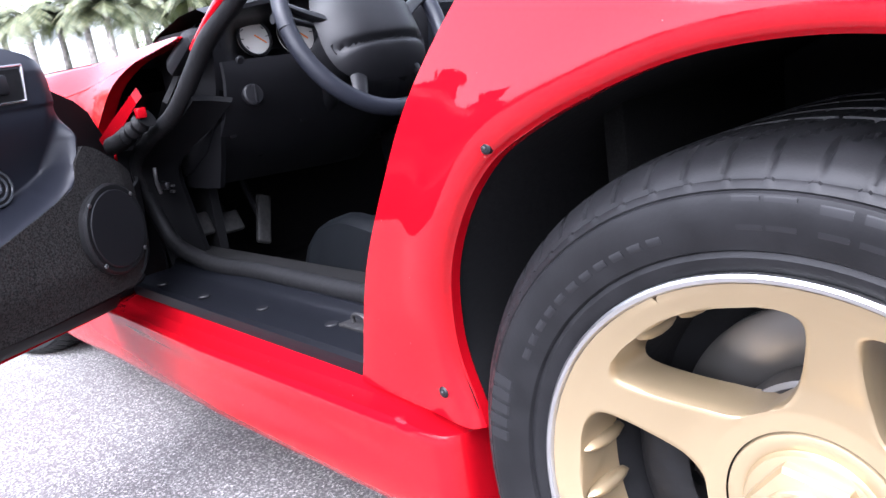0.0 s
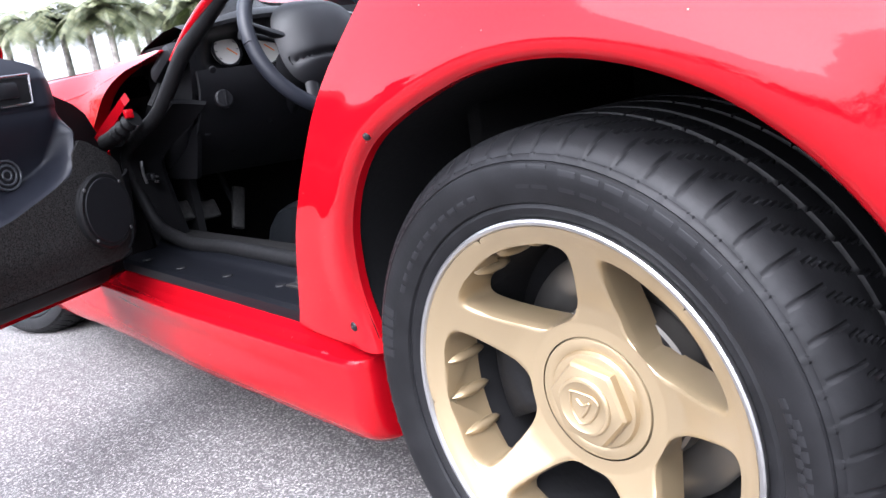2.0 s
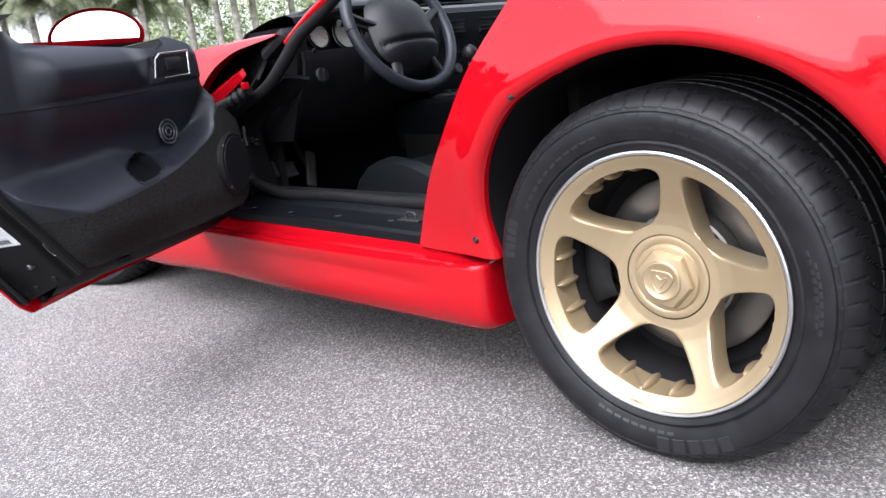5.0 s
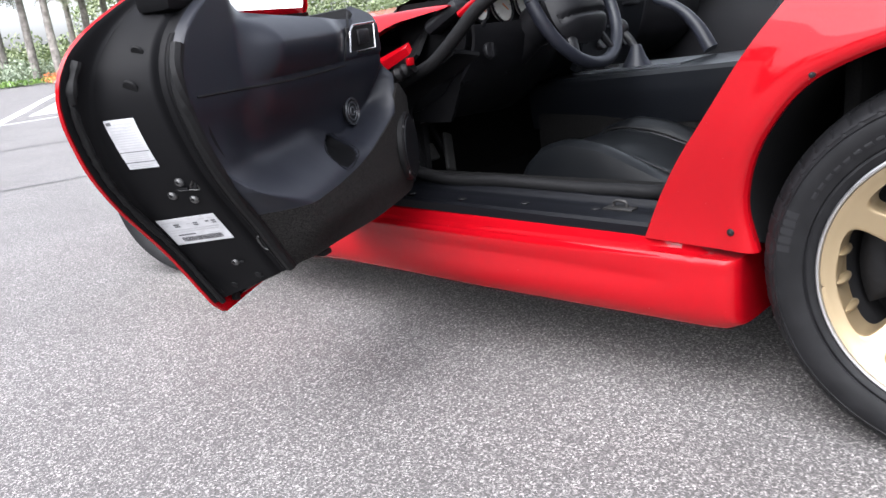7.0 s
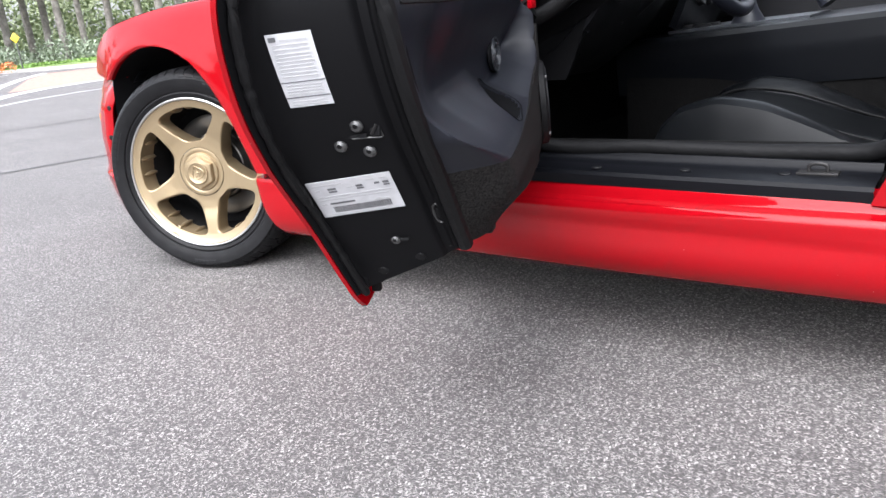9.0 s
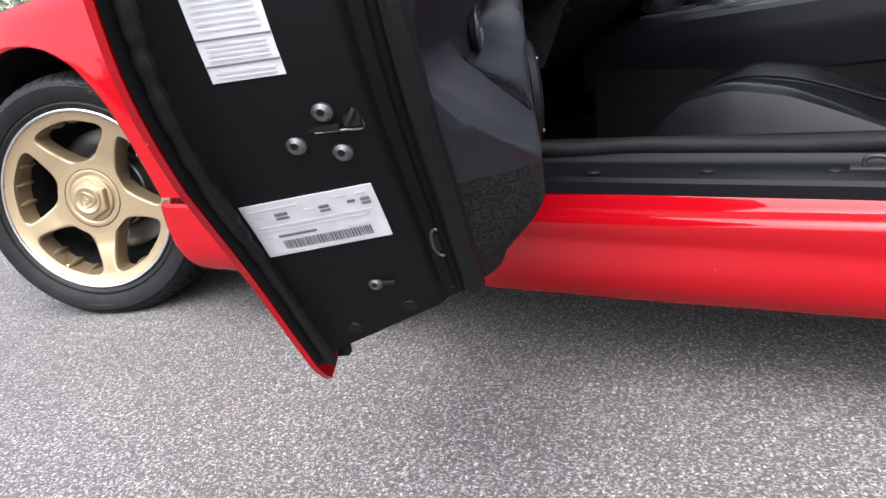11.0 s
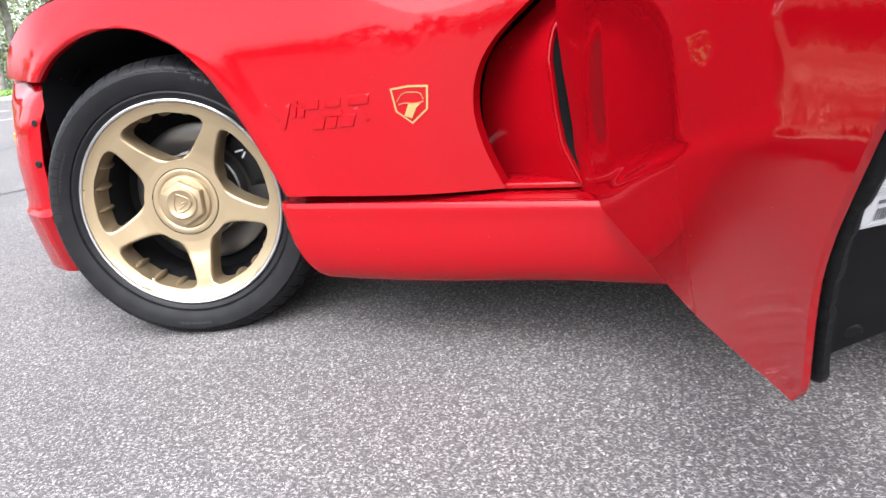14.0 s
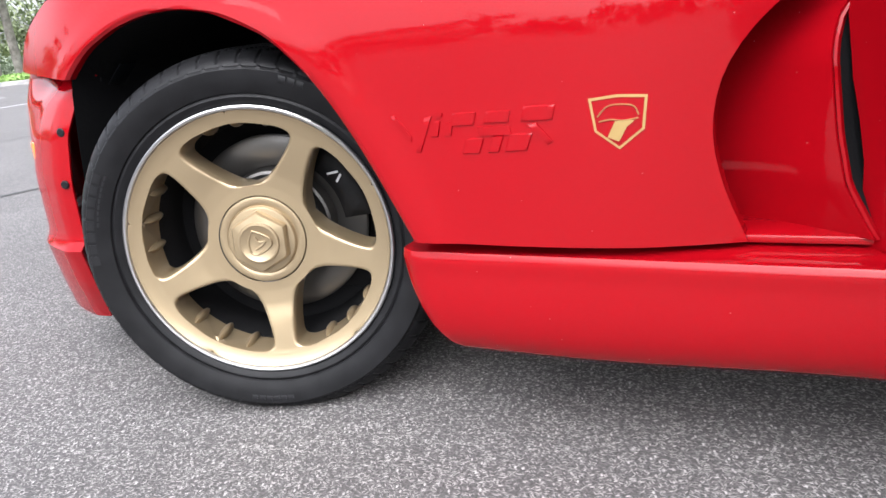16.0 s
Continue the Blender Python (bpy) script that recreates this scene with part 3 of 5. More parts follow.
def tread(radius, width, grooves, fine=16):
    """Tyre: side walls and a grooved tread."""
    prof = [(0.2345, 0.006), (0.240, 0.001), (0.248, -0.002), (0.2525, -0.0005), (0.2545, -0.004), (0.264, -0.008), (0.278, -0.0115), (0.292, -0.0125), (radius - 0.036, -0.0105), (radius - 0.0345, -0.008), (radius - 0.033, -0.0088), (radius - 0.0285, -0.006),
            (radius - 0.027, -0.0035), (radius - 0.023, -0.002), (radius - 0.0155, 0.006), (radius - 0.009, 0.0155), (radius - 0.005, 0.024)]
    n_side = len(prof)
    cols = sorted([i / 34 for i in range(35)] + [c + d for c in (0.24, 0.41, 0.59, 0.76) for d in (-0.019, -0.013, 0.013, 0.019)])
    prof += [(radius - 0.004 * (2 * c - 1) ** 6, 0.029 + (width - 0.046) * c) for c in cols]
    prof += [(radius - 0.012, width - 0.004), (radius - 0.03, width + 0.004), (0.25, width + 0.0), (0.235, width - 0.01)]
    n = grooves * fine
    verts, faces = [], []
    for i in range(n):
        q = 2 * math.pi * i / n
        for j, (r, y) in enumerate(prof):
            s = (y - 0.029) / (width - 0.046)
            if n_side - 3 <= j < n_side + len(cols):
                t = clamp(s if s < 0.5 else 1 - s, 0, 1)
                phase = (i / fine + 1.7 * (t / 0.4) ** 0.7 * (1 if s < 0.5 else -1)) % 1.0
                if phase < 0.075 and t < 0.40:
                    r -= 0.0045 if j >= n_side - 1 else 0.002
                if any(abs(s - c) < 0.0145 for c in (0.24, 0.41, 0.59, 0.76)):
                    r -= 0.007
            if j in (11, 12) and (i // 3) % 5 == 0:
                r += 0.0015
            verts.append((r * math.cos(q), y, r * math.sin(q)))
    m = len(prof)
    for i in range(n):
        a, b = i * m, ((i + 1) % n) * m
        faces += [(a + j, a + j + 1, b + j + 1, b + j) for j in range(m - 1)]
    me = bpy.data.meshes.new("tread")
    me.from_pydata(verts, [], faces)
    bm = bmesh.new()
    bm.from_mesh(me)
    bpy.data.meshes.remove(me)
    return bm


def arc_bars(r, start, spans, height, lift, wall):
    """Raised bars on the side wall, in the place of moulded writing: spans of (degrees, degrees)."""
    bm = bmesh.new()
    for a0, a1 in spans:
        k = max(2, int(abs(a1 - a0) / 1.0))
        rows = []
        for i in range(k + 1):
            q = math.radians(start + a0 + (a1 - a0) * i / k)
            rows.append([bm.verts.new((rr * math.sin(q), wall(rr) - l, rr * math.cos(q))) for rr, l in ((r - height / 2, 0), (r - height / 2 + 0.0015, lift), (r + height / 2 - 0.0015, lift), (r + height / 2, 0))])
        for a, b in zip(rows, rows[1:]):
            for j in range(3):
                bm.faces.new((a[j], b[j], b[j + 1], a[j + 1]))
        bm.faces.new(rows[0])
        bm.faces.new(rows[-1][::-1])
    return bm


def side_wall(r):
    return float(np.interp(r, [0.2525, 0.264, 0.278, 0.292, 0.302], [-0.0005, -0.008, -0.0115, -0.0125, -0.011]))


def wheel(hub, radius, width, deep, spin, steer, side, caliper_at, bars, grooves):
    """A wheel under the car: barrel > lip, face, cap, nut, tyre, disc, caliper."""
    base = pose(hub[0], hub[1] * side, hub[2], 0, 0, steer + (0 if side > 0 else 180))
    turn = base @ Matrix.Rotation(radians(spin), 4, "Y")
    w = width - 0.03
    barrel = [(0.2275, 0.004), (0.224, 0.012), (0.214, 0.022), (0.2085, 0.028), (0.2085, 0.050), (0.2080, 0.07), (0.2065, 0.080), (0.2095, 0.082), (0.212, w), (0.215, w + 0.01), (0.232, w + 0.012), (0.232, w - 0.01), (0.212, w - 0.02), (0.212, 0.06), (0.2335, 0.02), (0.2345, 0.006)]
    wh = part("wheel", turned(barrel, 120), GOLD, car, "gold five-spoke alloy wheel")
    wh.matrix_basis = turn
    # the barrel is near-black from 8 cm in, gold in front of that
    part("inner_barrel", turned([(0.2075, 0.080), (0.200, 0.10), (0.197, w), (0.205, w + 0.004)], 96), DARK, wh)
    part("lip", turned([(0.2345, 0.007), (0.2355, 0.003), (0.2348, -0.0005), (0.2325, -0.002), (0.229, -0.001), (0.2272, 0.002), (0.2268, 0.005)], 144), LIP, wh, "machined silver rim lip")
    part("spokes", spokes(deep), GOLD, wh)
    for k in range(15):
        q = math.radians(72 * (k // 3) + 36 + (k % 3 - 1) * 14.5)
        part("ridge", knob(q), GOLD, wh) if side > 0 else None
    d = deep
    bm = turned([(0.0775, d + 0.008), (0.0768, d + 0.0015), (0.0755, d - 0.001), (0.0735, d - 0.0015), (0.064, d - 0.0022), (0.0615, d - 0.0005), (0.060, d - 0.0025), (0.0585, d - 0.0055), (0.056, d - 0.0062), (0.0, d - 0.0065)], 72)
    part("centre_cap", bm, GOLD, wh, "gold centre cap")
    bm = bmesh.new()
    rings = []
    for rr, y in ((0.056, d - 0.004), (0.0545, d - 0.0155), (0.051, d - 0.0200), (0.036, d - 0.0225)):
        ring = []
        for i in range(72):
            q = 2 * math.pi * i / 72
            hexa = math.cos(math.pi / 6) / math.cos((q % (math.pi / 3)) - math.pi / 6)
            k = min(hexa, 0.985) if rr > 0.037 else 0.92
            ring.append(bm.verts.new((rr * k * math.cos(q), y, rr * k * math.sin(q))))
        rings.append(ring)
    for a, b in zip(rings, rings[1:]):
        for i in range(72):
            bm.faces.new((a[i], a[(i + 1) % 72], b[(i + 1) % 72], b[i]))
    nut = part("hexagon_nut", bm, GOLD, wh, sharp=25)
    top = part("nut_face", turned([(0.036, d - 0.018), (0.0365, d - 0.0235), (0.035, d - 0.0255), (0.032, d - 0.026), (0.030, d - 0.0245), (0.0, d - 0.0248)], 48), GOLD, wh)
    shield = spline([(-0.019, 0.015), (0.0, 0.018), (0.019, 0.015), (0.016, -0.006), (0.0, -0.022), (-0.016, -0.006), (-0.019, 0.015)])
    part("nut_emblem", tube([(shield(i / 12)[0], d - 0.0255, shield(i / 12)[1]) for i in range(13)], 0.0016, 6, steps=36), GOLD, wh)
    part("nut_emblem", tube([(-0.009, d - 0.0255, 0.008), (0.0, d - 0.0258, 0.003), (0.009, d - 0.0255, 0.009), (0.006, d - 0.0255, -0.002), (0.0, d - 0.0255, -0.012)], 0.0018, 6), GOLD, wh)
    ty = tread(radius, width, grooves, 16 if side > 0 else 8)
    ti = turn.inverted()
    for v in ty.verts:
        p = turn @ v.co
        if p.z < 0.001:
            p.z = 0.001
            v.co = ti @ p
    part("tyre", ty, RUBBER, wh, "black low-profile tyre", sharp=30)
    for r, start, spans, height, lift in bars:
        for span in spans:
            part("moulded_mark", arc_bars(r, start - spin, [span], height, lift, side_wall), LETTER, wh)
    part("valve", tube([(0.192, 0.03, 0.05), (0.186, 0.022, 0.048)], 0.004, 8), BLACK, wh)
    st = part("brake_disc", turned([(0.166, 0.150), (0.166, 0.143), (0.162, 0.141), (0.112, 0.141), (0.108, 0.144), (0.104, 0.115), (0.09, 0.110), (0.0, 0.110)], 96), STEEL, wh, "bare steel brake disc")
    part("hub_flange", turned([(0.10, 0.118), (0.094, 0.095), (0.07, 0.09), (0.04, 0.08), (0.0, 0.08)], 48), IRON, wh)
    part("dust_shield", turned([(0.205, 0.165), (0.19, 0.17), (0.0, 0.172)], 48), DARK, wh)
    bm = sheet(lambda u, v: ((0.135 + 0.055 * v) * math.sin(radians(caliper_at - spin - 24 + 48 * u)), 0.100 - 0.012 * math.sin(math.pi * v) ** 0.5 * math.sin(math.pi * u) ** 0.4, (0.135 + 0.055 * v) * math.cos(radians(caliper_at - spin - 24 + 48 * u))), 16, 6)
    cal = part("brake_caliper", thick(bm, -0.06), SEAL, wh, "black brake caliper")
    if side > 0 and steer:
        for a0, rr, wd, tilt in ((-9, 0.158, 0.020, 0.5), (-4, 0.160, 0.016, -0.4)):
            q = radians(caliper_at - spin + a0)
            part("caliper_mark", block((rr * math.sin(q), 0.0865, rr * math.cos(q)), (0.004, 0.002, wd), 0.0005, Matrix.Rotation(q + tilt, 4, "Y")), PAPER, cal)
    return wh


def names(total, n, gap=0.25):
    """n even bars over total degrees."""
    w = total / n
    return [(i * w, (i + 1 - gap) * w) for i in range(n)]


rear_bars = [(0.283, 8, names(44, 8), 0.024, 0.0005), (0.284, -4, [(0, 4), (4.6, 9)], 0.026, 0.0005), (0.270, -62, names(46, 11, 0.35), 0.007, 0.0008),
             (0.287, -84, names(16, 5, 0.3), 0.024, 0.0010), (0.285, 150, names(30, 5), 0.026, 0.0012), (0.272, 70, names(26, 9, 0.3), 0.008, 0.0008), (0.278, 74, names(24, 8, 0.3), 0.008, 0.0008),
             (0.264, 172, names(34, 9, 0.3), 0.008, 0.0008)]
front_bars = [(0.283, 18, names(9, 3), 0.012, 0.001), (0.285, -92, names(34, 8), 0.016, 0.0010), (0.272, -78, names(20, 9, 0.3), 0.005, 0.0008), (0.283, 176, names(16, 6), 0.010, 0.0006)]
wheel(HUB_R, 0.334, 0.32, 0.065, 10.0, 0.0, 1, -92, rear_bars, 58)
wheel(HUB_F, 0.324, 0.26, 0.032, 32.0, STEER, 1, 62, front_bars, 58)
for hub, radius, width, deep, steer in ((HUB_R, 0.333, 0.32, 0.046, 0), (HUB_F, 0.326, 0.26, 0.034, STEER)):
    wheel(hub, radius, width, deep, 10.0, steer, -1, -60, [], 30)


# ---- small things on the body side ----
def fixing(x, z, r=0.009, lift=0.006):
    y = -half(x, z) - lift
    f = part("trim_screw", disc((x, y + 0.005, z), (0, -1, 0), r, 0.006, 18, 0.002), BLACK, car, "black trim screw")
    part("screw_head", disc((x, y - 0.0005, z), (0, -1, 0), r * 0.36, 0.002, 14, 0.001), IRON, f)


fixing(-0.236, 0.660, 0.0062, 0.001)
fixing(-0.381, 0.375, 0.0072, 0.006)


def raised(name, shape, x0, z0, lift, m, parent):
    """A raised four-cornered shape on the front fender, from x0, z0."""
    steps = [0.0, 0.02, 0.06, 0.25, 0.5, 0.75, 0.94, 0.98, 1.0]

    def at(u, v):
        i, j = round(u * 8), round(v * 8)
        a, b = steps[i], steps[j]
        p = [shape[0][k] * (1 - a) * (1 - b) + shape[1][k] * a * (1 - b) + shape[2][k] * a * b + shape[3][k] * (1 - a) * b for k in (0, 1)]
        x, z = x0 + p[0], z0 + p[1]
        h = -0.002 if i in (0, 8) or j in (0, 8) else lift * (0.6 if i in (1, 7) or j in (1, 7) else 1)
        return x, -half(x, z) - h, z
    return part(name, sheet(at, 8, 8), m, parent)


def slant(a, b, w, h, lean=0.28):
    return [(a, b), (a + w, b), (a + w + lean * h, b + h), (a + lean * h, b + h)]


# the raised name becomes plain slanted bars, the badge a plain outlined shield
name_bars = [[(-0.004, 0.052), (0.003, 0.053), (0.027, 0.022), (0.026, 0.014)], [(0.030, -0.002), (0.038, -0.002), (0.062, 0.050), (0.050, 0.048)],
             slant(0.058, 0.020, 0.010, 0.022), slant(0.067, 0.047, 0.010, 0.006),
             slant(0.078, 0.020, 0.010, 0.020), slant(0.088, 0.034, 0.036, 0.018), slant(0.130, 0.019, 0.048, 0.013, -0.2), slant(0.138, 0.036, 0.036, 0.016),
             slant(0.190, 0.036, 0.044, 0.020), [(0.226, 0.004), (0.234, 0.008), (0.212, 0.034), (0.200, 0.032)]]
small_bars = [slant(0.102, -0.005, 0.027, 0.022, 0.4), slant(0.141, -0.004, 0.016, 0.023, 0.4), slant(0.165, -0.003, 0.032, 0.024, 0.4)]
first = None
for shape in name_bars + small_bars:
    ob = raised("name_badge", shape, -2.117, 0.468, 0.0025, PAINT, first or car)
    if first is None:
        first = ob
        ob["label"] = "raised red name badge drawn as plain bars"
    else:
        ob.name = "bar"


def on_fender(a, b, lift=0.0012):
    x, z = -1.800 + a, 0.498 + b
    return x, -half(x, z) - lift, z


out = [(-0.036, 0.030), (0.0, 0.033), (0.036, 0.030), (0.031, -0.012), (0.0, -0.036), (-0.030, -0.012), (-0.036, 0.030)]
bm = bmesh.new()
outer = [bm.verts.new(on_fender(a, b)) for a, b in out[:-1]]
inner = [bm.verts.new(on_fender(a * 0.895, b * 0.895)) for a, b in out[:-1]]
for i in range(6):
    j = (i + 1) % 6
    bm.faces.new((outer[i], outer[j], inner[j], inner[i]))
shield = part("shield_badge", bm, GOLDFOIL, car, "gold outlined shield badge", smooth=False)
for pts in ([(-0.026, 0.006), (-0.014, 0.018), (0.006, 0.020), (0.020, 0.016), (0.024, 0.006)], [(-0.024, 0.0), (-0.010, 0.002), (0.004, 0.0), (0.024, 0.002)]):
    part("badge_line", tube([on_fender(a, b, 0.0) for a, b in pts], 0.0016, 5, flat=0.6), GOLDFOIL, shield)
raised_leg = [(-0.014, -0.020), (-0.004, 0.0), (0.020, 0.0), (0.010, -0.008), (0.0, -0.026)]
bm = bmesh.new()
bm.faces.new([bm.verts.new(on_fender(a, b, 0.0016)) for a, b in raised_leg])
part("badge_fill", bm, GOLDFOIL, shield, smooth=False)
part("well_tag", block((-2.743, -0.80, 0.611), (0.055, 0.04, 0.002), 0.0005, Matrix.Rotation(2.448, 4, "Y")), GREY, car, "small grey tag in the wheel well")

# ---- air outlet behind the front wheel ----
OUTLET_Z = [0.33, 0.35, 0.40, 0.46, 0.515, 0.55, 0.57, 0.60, 0.63, 0.66, 0.70]
OUTLET_X = [-1.508, -1.520, -1.545, -1.556, -1.561, -1.564, -1.563, -1.557, -1.535, -1.506, -1.46]
def outlet_x(z):
    return float(np.interp(z, OUTLET_Z, OUTLET_X))


def outlet_y(z):
    return float(np.interp(z, [0.33, 0.46, 0.55, 0.63, 0.70], [-0.866, -0.846, -0.836, -0.806, -0.77]))


scoop_start = table([(0.33, -1.694), (0.39, -1.706), (0.45, -1.711), (0.51, -1.703), (0.58, -1.666), (0.615, -1.618), (0.65, -1.572), (0.70, -1.51)])


def scoop(u, v):
    """From deep behind the fender's edge out to the lip beside the door."""
    z = 0.335 + 0.355 * v
    x0, x1, y1 = scoop_start(z), outlet_x(z), outlet_y(z)
    return x0 + (x1 - x0) * u - 0.02 * (1 - u) ** 3, -0.745 + (y1 + 0.745) * u**1.15, z


def beside_lip(out_, deep):
    return lambda u, v: (outlet_x(0.335 + 0.355 * v) + 0.003 + out_ * u, outlet_y(0.335 + 0.355 * v) + deep * u, 0.335 + 0.355 * v)


part("outlet_panel", thick(sheet(scoop, 20, 28), 0.004), PAINT, car)
part("outlet_lip", thick(sheet(beside_lip(0.003, 0.008), 3, 30), 0.004), PAINT, car)
# dark sheet added behind the lip, standing in for shade in the slit
part("outlet_dark_backing", sheet(beside_lip(0.05, 0.07), 4, 30), DARK, car)
part("outlet_slot", block((-1.55, -0.68, 0.52), (0.38, 0.02, 0.46), 0), DARK, car, smooth=False)
part("outlet_shelf", block((-1.61, -0.80, 0.331), (0.22, 0.11, 0.012), 0.004), PAINT, car)
part("panel_gap", block((-1.90, -0.815, 0.333), (0.42, 0.10, 0.010), 0), DARK, car, smooth=False)

# inner fender seen past the door's front edge
bm = sheet(lambda u, v: (-1.47 + 0.22 * u, -0.77 + 0.10 * v - 0.03 * u, 0.60 + 0.13 * u + (0.10 + 0.03 * u) * v), 6, 6)
part("inner_fender", thick(bm, 0.01), SEAL, car)
bm = tube([(-1.46, -0.845, 0.665), (-1.33, -0.855, 0.708), (-1.212, -0.864, 0.748)], [0.015, 0.014, 0.010], 4, flat=1.6)
part("hood_bracket", bm, PAINT, car, "bright red hood bracket", smooth=False)
part("hood_bracket", block((-1.215, -0.862, 0.716), (0.012, 0.02, 0.02), 0.003), PAINT, car)
kick_at = spline([(-1.372, -0.806, 0.385), (-1.385, -0.815, 0.52), (-1.372, -0.825, 0.605), (-1.290, -0.820, 0.655), (-1.190, -0.808, 0.698), (-1.125, -0.800, 0.735)])


def kick(u, v):
    a = kick_at(v)
    return a[0] + 0.012 * u + (0.015 + 0.05 * (1 - v) ** 1.5) * u * u, a[1] + 0.068 * u**0.7, a[2] - 0.015 * u


# kick panel and hinge parts use the plastic darkened for shade
part("kick_panel", thick(sheet(kick, 14, 40), 0.012), SHADE_BLACK, car, "smooth black kick panel")
part("hinge_wall", thick(sheet(lambda u, v: (-1.74 + 0.36 * u, -0.62 - 0.18 * u, 0.22 + 0.50 * v), 4, 6), 0.01), SHADE_BLACK, car)
part("hinge_pocket", thick(sheet(lambda u, v: (-1.45 + 0.075 * u, -0.835 + 0.02 * u, 0.35 + 0.29 * v), 4, 6), 0.006), SHADE_BLACK, car)
part("door_hinge", block((-1.33, -0.80, 0.66), (0.06, 0.07, 0.04), 0.010), SEAL, car)
part("cable_boot", tube([(-1.40, -0.86, 0.655), (-1.33, -0.868, 0.664), (-1.27, -0.868, 0.680), (-1.22, -0.85, 0.705)], [0.014, 0.019] * 9, 12, steps=68), SEAL, car)

# ---- door opening ----
def sill_plate(u, v):
    x = -1.36 + 0.80 * u
    o = -float(np.interp(x, [-1.36, -1.0, -0.56], [0.898, 0.905, 0.912]))
    rows = [(0.0, 0.342), (0.0, 0.362), (0.006, 0.369), (0.03, 0.372), (0.085, 0.374), (0.092, 0.378), (0.10, 0.39), (0.118, 0.392)]
    i = v * (len(rows) - 1)
    k = min(int(i), len(rows) - 2)
    d, z = (1 - i + k) * np.array(rows[k]) + (i - k) * np.array(rows[k + 1])
    return x, o + d, z + 0.012 * (1 - u) * 0.8


part("sill_plate", sheet(sill_plate, 30, 14), SILL, car, "black plastic door sill plate")
for x, y, z in ((-0.713, -0.856, 0.375), (-0.893, -0.868, 0.378), (-1.073, -0.882, 0.380), (-1.24, -0.885, 0.384)):
    part("sill_screw", disc((x, y, z - 0.001), (0, 0, 1), 0.011, 0.003, 16, 0.0015), BLACK, car)
part("door_seal", tube([(-0.30, -0.86, 0.78), (-0.40, -0.85, 0.60), (-0.50, -0.83, 0.45), (-0.57, -0.80, 0.41), (-0.68, -0.79, 0.402), (-1.0, -0.79, 0.405), (-1.25, -0.795, 0.410), (-1.345, -0.80, 0.44),
                         (-1.385, -0.81, 0.52), (-1.375, -0.825, 0.61), (-1.295, -0.82, 0.660), (-1.185, -0.81, 0.706), (-1.11, -0.80, 0.766), (-1.055, -0.79, 0.817), (-0.96, -0.775, 0.873), (-0.87, -0.755, 0.93), (-0.7, -0.66, 1.01), (-0.52, -0.575, 1.08)], 0.017, 10, steps=120), SEAL, car, "black rubber door seal")
part("sill_step", block((-0.95, -0.745, 0.385), (0.84, 0.07, 0.05), 0.015), CARPET, car)
part("inner_sill", block((-0.95, -0.75, 0.30), (0.9, 0.12, 0.14), 0.01), CARPET, car)
bm = tube([(-0.675, -0.842, 0.374), (-0.675, -0.842, 0.388), (-0.645, -0.842, 0.388), (-0.645, -0.842, 0.374)], 0.0035, 8, steps=24)
part("striker", bm, IRON, car, "dark steel door striker loop")
part("striker_plate", block((-0.66, -0.842, 0.376), (0.07, 0.03, 0.006), 0.002), IRON, car)


def rear_jamb(u, v):
    at = spline([(-0.565, 0.345), (-0.515, 0.42), (-0.463, 0.50), (-0.405, 0.60), (-0.345, 0.70), (-0.285, 0.79), (-0.20, 0.895)])
    x, z = at(u)
    return x + 0.012 + 0.02 * math.sin(math.pi * v) - 0.03 * v, -half(x, z) + 0.012 + 0.17 * v, z - 0.005 + 0.012 * math.sin(math.pi * v)


part("rear_jamb", thick(sheet(rear_jamb, 24, 8), 0.006), JAMB, car)
part("belt_guide", tube([(-0.42, -0.86, 0.60), (-0.41, -0.80, 0.61)], 0.008, 8), BLACK, car)
part("rear_bulkhead", block((-0.22, 0, 0.62), (0.03, 1.6, 0.85), 0.01), CARPET, car)
part("floor_pan", block((-1.05, 0, 0.235), (1.7, 1.5, 0.03), 0.005), CARPET, car)
part("firewall", block((-1.72, 0, 0.52), (0.03, 1.4, 0.6), 0.01), CARPET, car)
part("far_footwell", block((-1.62, 0.70, 0.48), (0.30, 0.02, 0.66), 0.006), SHADE_BLACK, car)
part("far_wall", block((-0.95, 0.78, 0.55), (1.5, 0.03, 0.65), 0.01), BLACK, car)
part("roof_lining", block((-0.36, 0, 1.105), (0.46, 1.0, 0.012), 0.004), CARPET, car)
part("far_door", sheet(lambda u, v: (-1.47 + 0.93 * u + 0.25 * v * u, half(-1.47 + 0.93 * u, 0.335 + 0.53 * v) + 0.0, 0.335 + 0.53 * v), 20, 16), PAINT, car)


